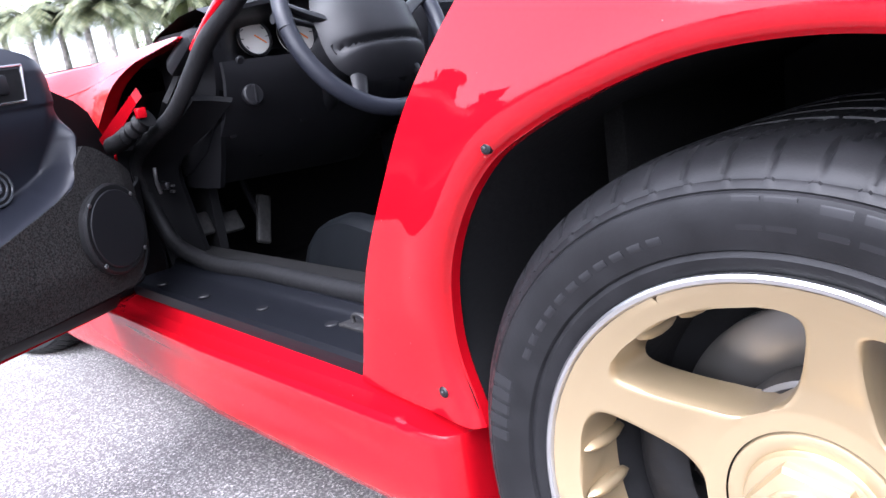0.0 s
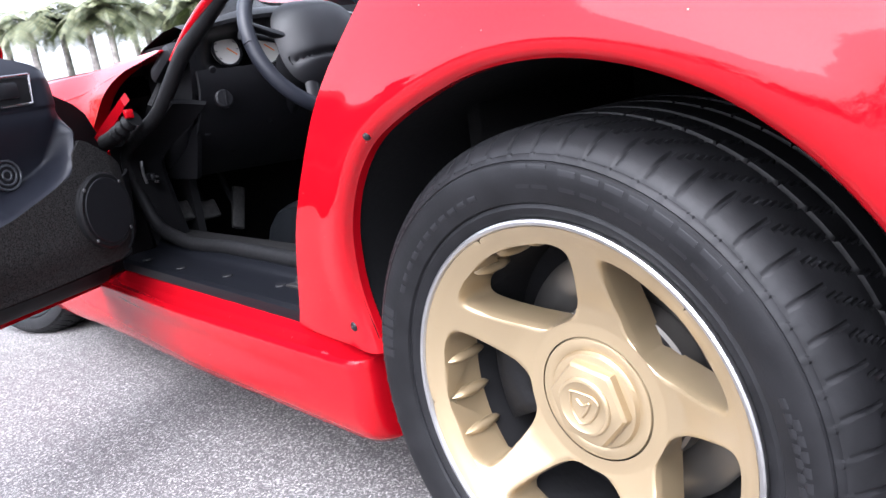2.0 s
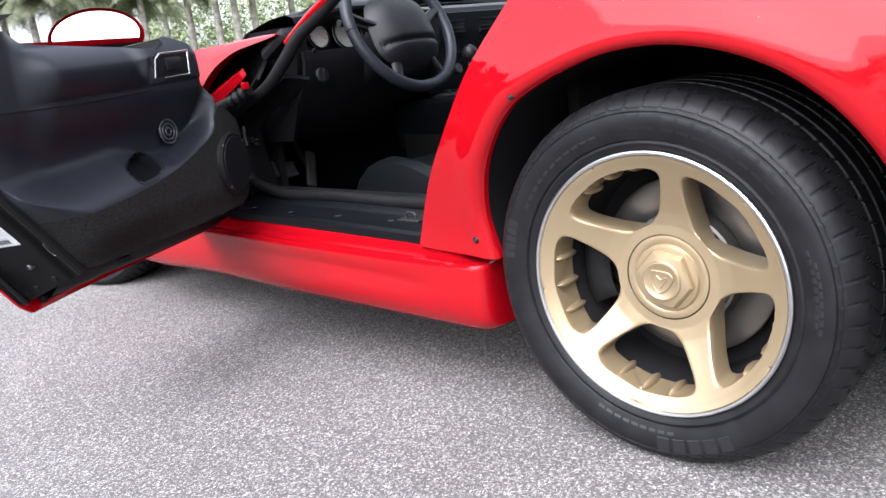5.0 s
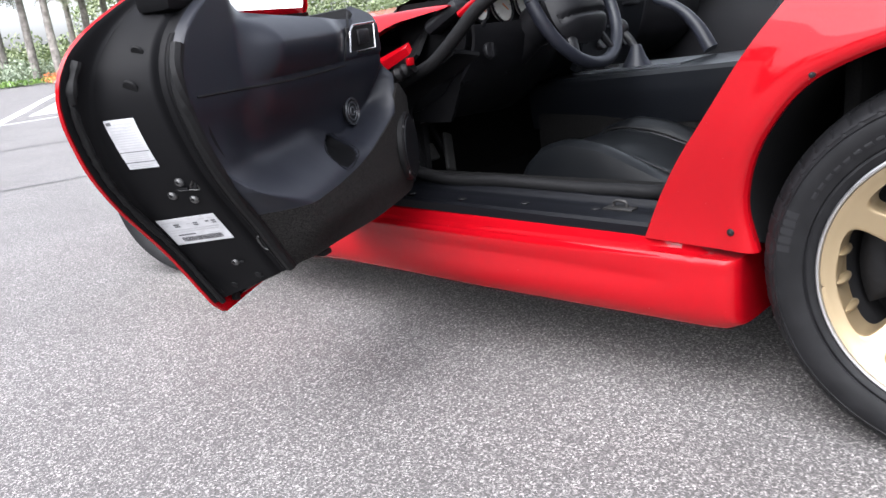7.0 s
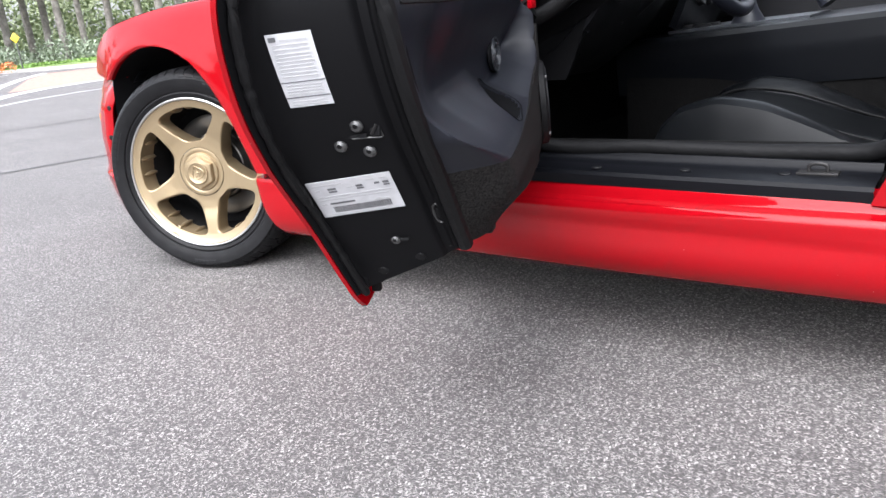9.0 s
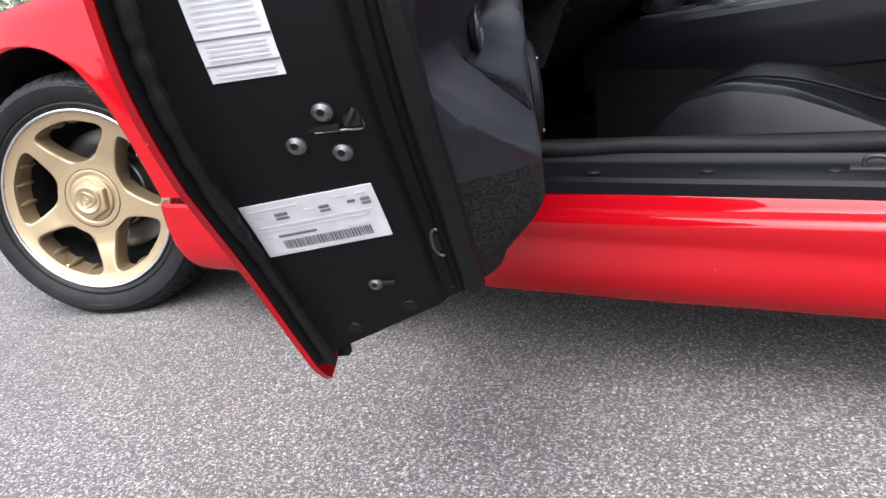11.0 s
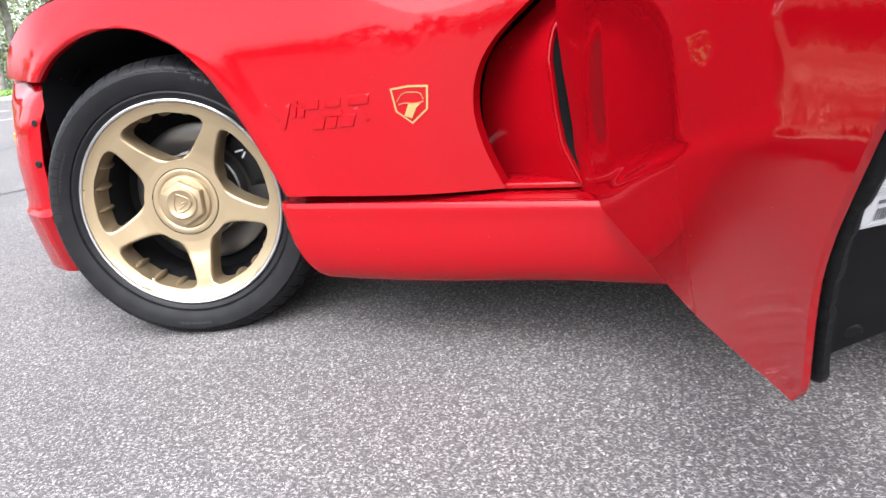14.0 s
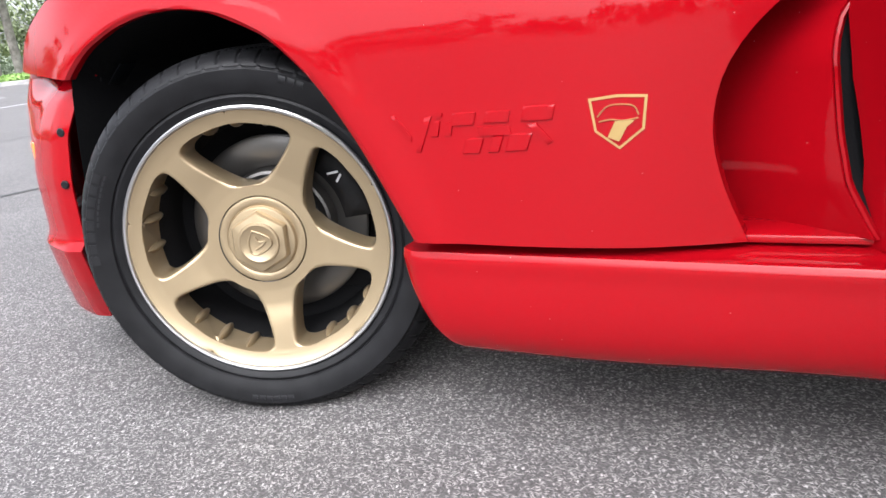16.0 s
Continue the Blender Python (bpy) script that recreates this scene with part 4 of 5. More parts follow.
# ---- dashboard ----
def dash(u, v):
    y = -0.745 + 1.49 * u
    rows = [(-1.44, 0.80), (-1.34, 0.855), (-1.22, 0.88), (-1.15, 0.885), (-1.12, 0.875), (-1.11, 0.85), (-1.115, 0.80), (-1.13, 0.74), (-1.16, 0.68), (-1.22, 0.62), (-1.30, 0.58), (-1.42, 0.55)]
    i = v * (len(rows) - 1)
    k = min(int(i), len(rows) - 2)
    x, z = (1 - i + k) * np.array(rows[k]) + (i - k) * np.array(rows[k + 1])
    hood_ = math.exp(-(((y + 0.49) / 0.20) ** 4))
    right = ease((y - 0.18) / 0.12)
    x += 0.045 * hood_ * math.exp(-(((v - 0.33) / 0.16) ** 2)) - 0.05 * right * ease((v - 0.3) / 0.2)
    z += 0.028 * hood_ * math.exp(-(((v - 0.25) / 0.2) ** 2))
    x -= 0.11 * math.exp(-(((z - 0.825) / 0.045) ** 6)) * math.exp(-(((y + 0.47) / 0.215) ** 8)) * ease((v - 0.3) / 0.08)
    return x, y, z


part("dashboard", sheet(dash, 60, 44), BLACK, car, "black moulded dashboard")
part("dash_end", thick(sheet(lambda u, v: (-1.36 + 0.25 * u - 0.10 * u * (1 - v) ** 1.6, -0.738 - 0.006 * math.sin(math.pi * u), 0.545 + 0.31 * v), 14, 14), 0.012), SHADE_BLACK, car)


def knee(u, v):
    y = -0.738 + 0.46 * u
    return -1.112 - 0.215 * v**1.9 + 0.012 * math.sin(math.pi * v) - 0.03 * ease((u - 0.75) / 0.25), y, 0.785 - 0.235 * v - 0.02 * u * v


part("knee_panel", thick(sheet(knee, 20, 20), 0.010), BLACK, car, "curved black panel under the dashboard")
part("knee_edge", tube([tuple(Vector(knee(u, 1.0)) + Vector((0.002, 0, 0))) for u in (0.0, 0.2, 0.4, 0.6, 0.8)], 0.004, 8), BLACK, car)
part("lamp_switch", disc((-1.103, -0.689, 0.718), (1, 0, 0.25), 0.021, 0.012, 20, 0.003), BLACK, car)
part("switch_bar", block((-1.088, -0.689, 0.722), (0.010, 0.006, 0.034), 0.002), BLACK, car)
for y, z in ((-0.70, 0.79), (-0.71, 0.65), (-0.55, 0.66), (-0.62, 0.60)):
    part("panel_screw", disc(tuple(Vector(knee(clamp((y + 0.738) / 0.46), clamp((0.785 - z) / 0.235))) + Vector((0.009, 0, 0))), (1, 0, -0.3), 0.009, 0.004, 14, 0.002), BLACK, car)
for y, r in ((-0.612, 0.036), (-0.51, 0.044), (-0.40, 0.044), (-0.31, 0.032)):
    g = part("gauge", disc((-1.188, y, 0.826), (1, 0, 0.22), r, 0.006, 32, 0.001), DIAL, car, "pale dial with dark markings")
    part("bezel", tube([(-1.180 - 0.22 * r * math.sin(q), y + r * math.cos(q), 0.828 + r * math.sin(q)) for q in np.linspace(0, 2 * math.pi, 17)], 0.0035, 6, steps=48), BLACK, g)
    for i in range(7):
        q = math.radians(-40 + 220 * i / 6)
        part("dial_mark", block((-1.1805 - 0.19 * r * math.sin(q), y - 0.8 * r * math.cos(q), 0.8285 + 0.8 * r * math.sin(q)), (0.001, 0.002, 0.007), 0, Matrix.Rotation(q - math.pi / 2, 4, "X")), INK, g, smooth=False)
    part("needle", block((-1.179, y + 0.012, 0.824), (0.0012, 0.030, 0.0025), 0, Matrix.Rotation(-0.6, 4, "X")), AMBER, g, smooth=False)


# ---- steering wheel ----
SW, AX = Vector((-0.975, -0.485, 0.825)), Vector((0.90, 0.0, 0.40)).normalized()
side_, up_ = Vector((0, -1, 0)), AX.cross(Vector((0, -1, 0))).normalized()
if up_.z < 0:
    up_ = -up_


def on_wheel(a, b, c):
    """Right-hand, up and towards the driver, from the wheel's middle."""
    return SW + side_ * a + up_ * b + AX * c


rim_points = [tuple(on_wheel(0.182 * math.cos(q), 0.182 * math.sin(q), 0)) for q in np.linspace(0, 2 * math.pi, 33)]
steering = part("steering_wheel", tube(rim_points, 0.0165, 14, steps=96), LEATHER, car, "black leather steering wheel")
def pad(u, v):
    q, r = 2 * math.pi * u, v
    c, d = math.cos(q), math.sin(q)
    a = 0.120 * r * abs(c) ** 0.72 * (1 if c > 0 else -1) * (1 + 0.16 * max(0.0, -d))
    b = 0.100 * r * abs(d) ** 0.8 * (1 if d > 0 else -1.18)
    return on_wheel(a, b - 0.004, -0.004 + 0.052 * (1 - r**3.2) - 0.010 * math.exp(-(((b + 0.052) / 0.006) ** 2)) * (1 if r < 0.93 else 0))


part("airbag_cover", sheet(pad, 64, 30, loop_u=True), BLACK, steering, "black airbag cover")
part("wheel_emblem", block(on_wheel(0, 0.02, 0.035), (0.002, 0.024, 0.018), 0.0005, AX.to_track_quat("X", "Z").to_matrix().to_4x4()), SEAL, steering)
for a0, b0, a1, b1 in ((-0.07, 0.0, -0.172, 0.045), (0.07, 0.0, 0.172, 0.045), (-0.05, -0.045, -0.09, -0.155), (0.05, -0.045, 0.09, -0.155)):
    part("wheel_spoke", tube([on_wheel(a0, b0, 0.0), on_wheel((a0 + a1) / 2, (b0 + b1) / 2, -0.004), on_wheel(a1, b1, 0.0)], [0.026, 0.019, 0.014], 10, flat=0.5), BLACK, steering)
part("hub_shroud", tube([on_wheel(0, -0.005, 0.0), on_wheel(0, -0.005, -0.05), on_wheel(0, -0.01, -0.14)], [0.062, 0.06, 0.055], 20), BLACK, car)
part("stalk", tube([on_wheel(-0.04, 0.02, -0.06), on_wheel(-0.13, 0.045, -0.055), on_wheel(-0.165, 0.05, -0.052)], [0.006, 0.006, 0.010], 10), BLACK, car)
part("stalk", tube([on_wheel(0.04, 0.02, -0.06), on_wheel(0.13, 0.045, -0.055), on_wheel(0.165, 0.05, -0.052)], [0.006, 0.006, 0.010], 10), BLACK, car)
part("stalk", tube([on_wheel(-0.03, -0.05, -0.07), on_wheel(-0.09, -0.10, -0.06)], [0.006, 0.009], 8), BLACK, car)
part("column", tube([on_wheel(0, -0.01, -0.10), on_wheel(0, -0.06, -0.3)], 0.04, 14), BLACK, car)

# ---- middle of the dash ----
part("centre_panel", thick(sheet(lambda u, v: (-1.105 - 0.02 * v - 0.05 * v * v, -0.20 + 0.34 * u, 0.86 - 0.24 * v), 12, 10), 0.02), GREY, car, "dark grey centre stack")
for y in (-0.13, 0.05):
    vent = part("air_vent", block((-1.10, y, 0.815), (0.02, 0.11, 0.055), 0.006), BLACK, car)
    for i in range(4):
        part("vent_slat", block((-1.0885, y, 0.797 + 0.012 * i), (0.006, 0.098, 0.003), 0.0008), GREY, vent)
radio = part("radio", block((-1.118, -0.03, 0.745), (0.012, 0.19, 0.05), 0.003), BLACK, car)
for i in range(5):
    part("button", block((-1.110, -0.10 + 0.034 * i, 0.733), (0.006, 0.022, 0.009), 0.0015), GREY, radio)
for i in range(3):
    part("round_control", disc((-1.128, -0.10 + 0.07 * i, 0.680), (1, 0, 0.3), 0.018, 0.016, 18, 0.003), BLACK, car)
for i in range(2):
    part("rocker_switch", block((-1.10, -0.16 + 0.02 * i, 0.765), (0.01, 0.012, 0.02), 0.002), BLACK, car)


# ---- centre console ----
def console(u, v):
    x = -1.32 + 1.10 * u
    w = 0.215 + 0.03 * u
    z = 0.585 + 0.060 * u
    rows = [(-0.97, -0.15), (-1.03, -0.06), (-1.02, -0.012), (-0.97, 0.0), (-0.8, 0.004), (0, 0.006), (0.8, 0.004), (0.97, 0.0), (1.02, -0.012), (0.99, -0.105)]
    i = v * (len(rows) - 1)
    k = min(int(i), len(rows) - 2)
    a, b = (1 - i + k) * np.array(rows[k]) + (i - k) * np.array(rows[k + 1])
    return x, a * w, z + b


part("console", sheet(console, 24, 36), GREY, car, "dark grey centre console")
part("tunnel", block((-0.75, 0, 0.37), (1.1, 0.44, 0.26), 0.02), CARPET, car)
plate = part("switch_plate", thick(sheet(lambda u, v: (-1.185 + 0.36 * u, -0.175 + 0.25 * v - 0.0 * u, 0.606 + 0.016 * u), 12, 8), 0.008), PLATE, car)
for i, (x, y) in enumerate(((-1.15, -0.13), (-1.10, -0.135), (-1.14, -0.08), (-1.09, -0.085))):
    part("window_switch", block((x, y, 0.613), (0.034, 0.022, 0.010), 0.003), BLACK, plate)
bm = turned([(0.046, 0.0), (0.040, 0.012), (0.026, 0.035), (0.017, 0.06), (0.012, 0.068)], 28, m=Matrix.Translation((-0.985, -0.13, 0.610)) @ Matrix.Rotation(math.pi / 2, 4, "X"))
lever = part("gear_boot", bm, LEATHER, car, "black leather gear lever boot")
part("lever", tube([(-0.985, -0.13, 0.66), (-1.005, -0.129, 0.69), (-1.035, -0.127, 0.722)], [0.012, 0.012], 10), BLACK, lever)
bm = bmesh.new()
bmesh.ops.create_uvsphere(bm, u_segments=20, v_segments=14, radius=0.025, matrix=Matrix.Translation((-1.037, -0.127, 0.727)) @ Matrix.Diagonal((1, 1, 1.1, 1)))
part("gear_knob", bm, BLACK, lever)
bm = tube([(-0.82, 0.02, 0.64), (-0.86, 0.03, 0.70), (-0.93, 0.03, 0.77), (-1.0, 0.03, 0.80)], [0.022, 0.020, 0.015, 0.014], 12)
part("brake_lever", bm, LEATHER, car, "black leather handbrake gaiter and grip")


# ---- seats ----
def cushion(u, v):
    s = 2 * v - 1
    x = -1.085 + 0.60 * u
    z = float(np.interp(u, [0, 0.05, 0.14, 0.28, 0.45, 0.7, 1.0], [0.335, 0.41, 0.450, 0.463, 0.448, 0.402, 0.37]))
    z += 0.030 * math.sin(math.pi * clamp(u * 1.3)) ** 0.8 * math.exp(-(((abs(s) - 0.72) / 0.18) ** 2)) - 0.15 * ease((abs(s) - 0.84) / 0.16) ** 1.3
    z -= 0.007 * math.exp(-(((abs(s) - 0.50) / 0.03) ** 2))
    return x + 0.045 * s * s * (1 - u), -0.475 + 0.245 * s, z


def backrest(u, v):
    s = 2 * v - 1
    h = 0.62 * u
    w = 0.235 - 0.05 * ease((u - 0.6) / 0.4)
    x = -0.55 + 0.30 * u + 0.05 * (1 - abs(s)) * 0.4
    x -= 0.055 * ease((abs(s) - 0.5) / 0.3) * (1 - 0.6 * u) - 0.14 * ease((abs(s) - 0.86) / 0.14)
    return x, -0.475 + w * s, 0.38 + h - 0.05 * ease((u - 0.9) / 0.1)


for y in (0.0, 0.95):
    bm = sheet(cushion, 30, 40)
    for v_ in bm.verts:
        v_.co.y += y
    seat = part("seat", thick(bm, 0.05), SEAT, car, "black leather bucket seat")
    bm = sheet(backrest, 24, 36)
    for v_ in bm.verts:
        v_.co.y += y
    part("backrest", thick(bm, 0.06), SEAT, seat)
    for k in (-1, 1):
        pts = []
        for i in range(11):
            c = cushion(0.08 + 0.085 * i, 0.5 + 0.5 * 0.52 * k)
            pts.append((c[0], c[1] + y, c[2] + 0.003))
        part("piping", tube(pts, 0.003, 6), SEAL, seat)
    part("seat_base", block((-0.74, -0.475 + y, 0.30), (0.42, 0.40, 0.10), 0.02), DARK, seat)

# ---- pedals ----
PEDAL = shader("worn_pedal_rubber", (0.016, 0.0155, 0.015), 0.6, Specular_IOR_Level=0.3)
grain(PEDAL, 120, (0.009, 0.009, 0.009), (0.022, 0.021, 0.020))
for x, y, z, w, h, lean in ((-1.385, -0.717, 0.452, 0.056, 0.056, 0.55), (-1.39, -0.642, 0.440, 0.058, 0.052, 0.55), (-1.395, -0.551, 0.425, 0.036, 0.125, 0.45)):
    tilt = Matrix.Rotation(-lean, 4, "Y") @ (Matrix.Rotation(-0.42, 4, "X") if h > 0.1 else Matrix())
    p = part("pedal", block((x, y, z), (0.014, w, h), 0.006, tilt, seg=3), PEDAL, car, "worn black rubber pedal")
    part("pedal_arm", tube([(x - 0.012, y, z), (x - 0.06, y, z + 0.08), (x - 0.08, y, z + 0.16)], 0.008, 8), DARK, p)
part("hood_latch", block((-1.335, -0.795, 0.560), (0.035, 0.012, 0.016), 0.004), BLACK, car)
part("latch_clip", tube([(-1.345, -0.803, 0.545), (-1.342, -0.808, 0.575), (-1.343, -0.806, 0.600)], 0.004, 6), BOLT, car)
part("latch_clip", block((-1.312, -0.792, 0.548), (0.018, 0.006, 0.006), 0.002), IRON, car)
part("latch_clip", block((-1.308, -0.792, 0.560), (0.014, 0.006, 0.004), 0.001), IRON, car)

# ---- the open door: x back from the hinge, y into the car, as when shut ----
DOOR = pose(-1.2923, -0.8152, -0.0014, 1.051, 1.409, -70.622)
EDGE = table([(0.32, 0.718), (0.34, 0.742), (0.38, 0.768), (0.42, 0.790), (0.46, 0.813), (0.50, 0.841), (0.54, 0.873), (0.58, 0.905), (0.62, 0.934), (0.66, 0.957), (0.70, 0.974), (0.74, 0.989), (0.78, 0.996), (0.82, 0.987), (0.85, 0.964), (0.88, 0.918), (0.90, 0.875), (0.92, 0.825), (0.94, 0.76)])
FACE = table([(0.335, 0.695), (0.393, 0.725), (0.449, 0.764), (0.503, 0.798), (0.55, 0.832), (0.60, 0.867), (0.648, 0.894), (0.69, 0.912), (0.73, 0.925), (0.78, 0.932), (0.82, 0.922), (0.86, 0.893), (0.89, 0.852), (0.91, 0.812), (0.935, 0.75)])


CREASE = table([(-0.2, 0.322), (-0.05, 0.324), (0.04, 0.332), (0.12, 0.356), (0.2, 0.383), (0.32, 0.421), (0.45, 0.461), (0.55, 0.490), (0.64, 0.515), (0.72, 0.537), (0.8, 0.556), (0.86, 0.568), (0.95, 0.582)])
FOOT = table([(-0.11, -0.207), (-0.01, -0.196), (0.11, -0.183), (0.22, -0.170), (0.33, -0.157), (0.45, -0.144), (0.54, -0.132), (0.63, -0.115), (0.72, -0.097), (0.95, -0.085)])


def face_x(y, z):
    """The black jamb face, which leans forward towards the inside."""
    return FACE(z) - 0.005 - 0.23 * y


def crease(x):
    return CREASE(x)


PLAN = table([(-0.20, -0.265), (-0.14, -0.246), (-0.085, -0.226), (0.04, -0.194), (0.2, -0.174), (0.45, -0.156), (0.62, -0.147), (0.74, -0.136), (0.8, -0.128), (0.87, -0.116), (0.95, -0.105), (1.0, -0.098)])


def skin_y(x, z):
    """The outer skin: a bellied lower part, a sharp crease, and above it a cove running into the air outlet."""
    c = crease(x)
    foot = FOOT(x)
    high = PLAN(x) + 0.9 * max(0.0, z - 0.64) ** 2 - 0.008 * math.sin(math.pi * clamp((z - c) / 0.28)) * clamp(x / 0.2) * clamp((0.92 - x) / 0.3)
    proud = 0.008 * ease((x - 0.08) / 0.25) * (1 - ease((x - 0.4) / 0.5))
    if z > c:
        return high - proud * (1 - ease((z - c) / 0.016))
    k = clamp((c - z) / max(0.012, c - 0.315))
    return (PLAN(x) - proud) * (1 - k) + foot * k


def front_of_skin(z):
    return float(np.interp(z, [0.31, 0.44, 0.49, 0.535, 0.61, 0.66, 0.75, 0.85, 0.88, 0.886, 0.93], [-0.066, -0.064, -0.074, -0.086, -0.096, -0.088, -0.03, 0.20, 0.20, 0.68, 0.74]))


def skin(u, v):
    z = 0.324 + 0.604 * v
    a = front_of_skin(z)
    x = a + (EDGE(z) - a) * u
    z -= 0.012 * (1 - u) * (1 - v)
    return x, skin_y(x, z), z


def jamb(u, v):
    rows = [(0.0, 1.0, 0.001), (0.003, 0.9, -0.004), (0.006, 0.35, 0.0), (0.009, 0.10, 0.0), (0.014, 0.0, 0.0), (-0.04, 0.0, 0.001), (0.015, 0.0, 0.0), (0.033, 0.0, -0.001), (0.036, 0.0, -0.005), (0.039, 0.0, -0.013), (0.046, 0.0, -0.014), (0.060, 0.0, -0.014), (0.066, 0.0, -0.022), (0.072, 0.0, -0.04)]
    i = v * (len(rows) - 1)
    k = min(int(i), len(rows) - 2)
    y0 = 0.350
    z = y0 + (0.928 - y0) * u
    rim = skin_y(EDGE(z) - 0.004, z) + 0.0075
    row = [np.array((rim + r[0] if n < 5 else r[0], r[1], r[2])) for n, r in enumerate(rows)]
    y, e, d = (1 - i + k) * row[k] + (i - k) * row[k + 1]
    z0 = 0.350 + 0.36 * max(0.0, y + 0.10)
    z = z0 + (0.928 - z0) * u
    return face_x(y, z) * (1 - e) + (EDGE(z) - 0.004) * e + d, y, z


door = part("door", sheet(jamb, 50, 36), JAMB, car, "open door with black jamb and inner trim")
door.matrix_basis = DOOR
part("outer_skin", thick(sheet(skin, 80, 110), 0.006), PAINT, door, "red outer door skin")


# inner trim
def split(x):
    return float(np.interp(x, [0.05, 0.19, 0.215, 0.235, 0.26, 0.30, 0.345, 0.41, 0.50, 0.60, 0.70, 0.80], [0.70, 0.695, 0.68, 0.655, 0.625, 0.602, 0.586, 0.565, 0.547, 0.536, 0.530, 0.532]))


def back_edge(z):
    return FACE(z) - 0.028


def tail_in(x, z, y):
    """The panel's rear end, which slants back to the jamb."""
    w = 0.085 - 0.073 * ease((z - 0.535) / 0.055)
    k = clamp((back_edge(z) - x) / w)
    return min(y, 0.068) + max(0.0, y - 0.068) * (1 - (1 - k) ** 2.2)


def low_y(x, z):
    y = float(np.interp(x, [0.08, 0.11, 0.15, 0.22, 0.36, 0.50, 0.62, 0.70, 0.85], [0.03, 0.068, 0.094, 0.108, 0.118, 0.130, 0.142, 0.148, 0.150]))
    y -= 0.050 * ease((0.505 - z) / 0.09) ** 1.3 * (0.35 + 0.65 * ease((x - 0.35) / 0.3))
    return tail_in(x, z, y)


def housing(z):
    """Rear outline of the raised housing round the inner handle."""
    return float(np.interp(z, [0.75, 0.765, 0.79, 0.82, 0.845, 0.87], [0.428, 0.426, 0.415, 0.392, 0.360, 0.310]))


def trim_y(x, z):
    b = split(x)
    rear = ease((x - 0.68) / 0.075)
    roll = 0.030 * math.sin(math.pi * clamp((z - 0.757) / 0.105)) ** 0.8 * ease((x - 0.40) / 0.10)
    base = 0.096 + (roll - 2.7 * max(0.0, z - 0.815) ** 1.5) * (1 - rear) - 0.018 * rear * ease((z - 0.62) / 0.10)
    dip = 0.050 * ease((0.750 - z) / 0.11) * (1 - 0.6 * ease((x - 0.70) / 0.15))
    y = base - dip - 0.030 * ease((0.27 - x) / 0.06)
    y += 0.005 * ease((housing(z) - x) / 0.006) * ease((z - 0.757) / 0.006)
    y = tail_in(x, z, y)
    return y + (low_y(x, z) - y) * (1 - ease((z - b) / (0.040 + 0.065 * ease((x - 0.38) / 0.18))))


def front_edge(z):
    return float(np.interp(z, [0.412, 0.43, 0.45, 0.475, 0.52, 0.58, 0.612, 0.635, 0.68, 0.72, 0.76, 0.80, 0.83, 0.86], [0.20, 0.155, 0.128, 0.112, 0.102, 0.095, 0.100, 0.125, 0.192, 0.228, 0.236, 0.243, 0.262, 0.30]))


def upper_front(z):
    return float(np.interp(z, [0.58, 0.61, 0.635, 0.66, 0.70, 0.74, 0.80, 0.83, 0.86], [0.290, 0.268, 0.250, 0.238, 0.226, 0.222, 0.224, 0.240, 0.285]))


def carpet_top(x):
    return float(np.interp(x, [0.095, 0.105, 0.19, 0.225, 0.245, 0.26], [0.605, 0.615, 0.678, 0.685, 0.665, 0.632])) if x < 0.26 else split(x) + 0.006


@functools.lru_cache(None)
def meets(edge, limit, u):
    """Height at which a front edge's share u of the panel's length meets an upper or lower limit."""
    b = 0.60
    for _ in range(40):
        x = edge(b) + (back_edge(b) - edge(b)) * u
        b += 0.3 * (limit(x) - b)
    return b


def lower(u, v):
    b = meets(front_edge, carpet_top, u**1.5)
    z = 0.412 + (b - 0.412) * v
    x = front_edge(z) + (back_edge(z) - front_edge(z)) * u**1.5
    return x, low_y(x, z) - 0.03 * ease((0.02 - v) / 0.02), z


def upper(u, v):
    b = meets(upper_front, split, u)
    top = float(np.interp(u, [0, 0.03, 0.06, 0.09, 0.13, 0.18, 0.31, 0.56, 0.74, 0.78, 0.86, 1.0], [0.832, 0.854, 0.863, 0.860, 0.846, 0.837, 0.843, 0.862, 0.873, 0.884, 0.897, 0.896]))
    z = b + (top - b) * v
    x = upper_front(z) + (back_edge(z) - upper_front(z)) * u
    y = trim_y(x, z)
    y += (max(y, low_y(x, z) + 0.002) - y) * (1 - ease((x - upper_front(z)) / 0.035)) * (1 - ease((z - 0.70) / 0.05))
    edge = min(1.0, u / 0.02, (1 - u) / 0.012, v / 0.02)
    return x, y - 0.008 * (1 - edge) ** 2, z


part("carpet_panel", thick(sheet(lower, 60, 24), 0.02), DOOR_CARPET, door, "dark grey carpeted lower door panel")
bm = sheet(upper, 150, 110)
hollow = [f for f in bm.faces if abs((f.calc_center_median().x - 0.498) / 0.056) ** 2.6 + abs((f.calc_center_median().z - 0.588 + 0.22 * (f.calc_center_median().x - 0.498)) / 0.023) ** 2.6 < 1.0]
bmesh.ops.delete(bm, geom=hollow, context="FACES")
part("trim_panel", thick(bm, 0.004), LEATHER, door, "black moulded door trim")
part("inner_shell", sheet(lambda u, v: (skin(u * 0.93, 0.03 + 0.87 * v)[0], skin(u * 0.93, 0.03 + 0.87 * v)[1] + 0.022, skin(u * 0.93, 0.03 + 0.87 * v)[2]), 40, 20), JAMB, door)
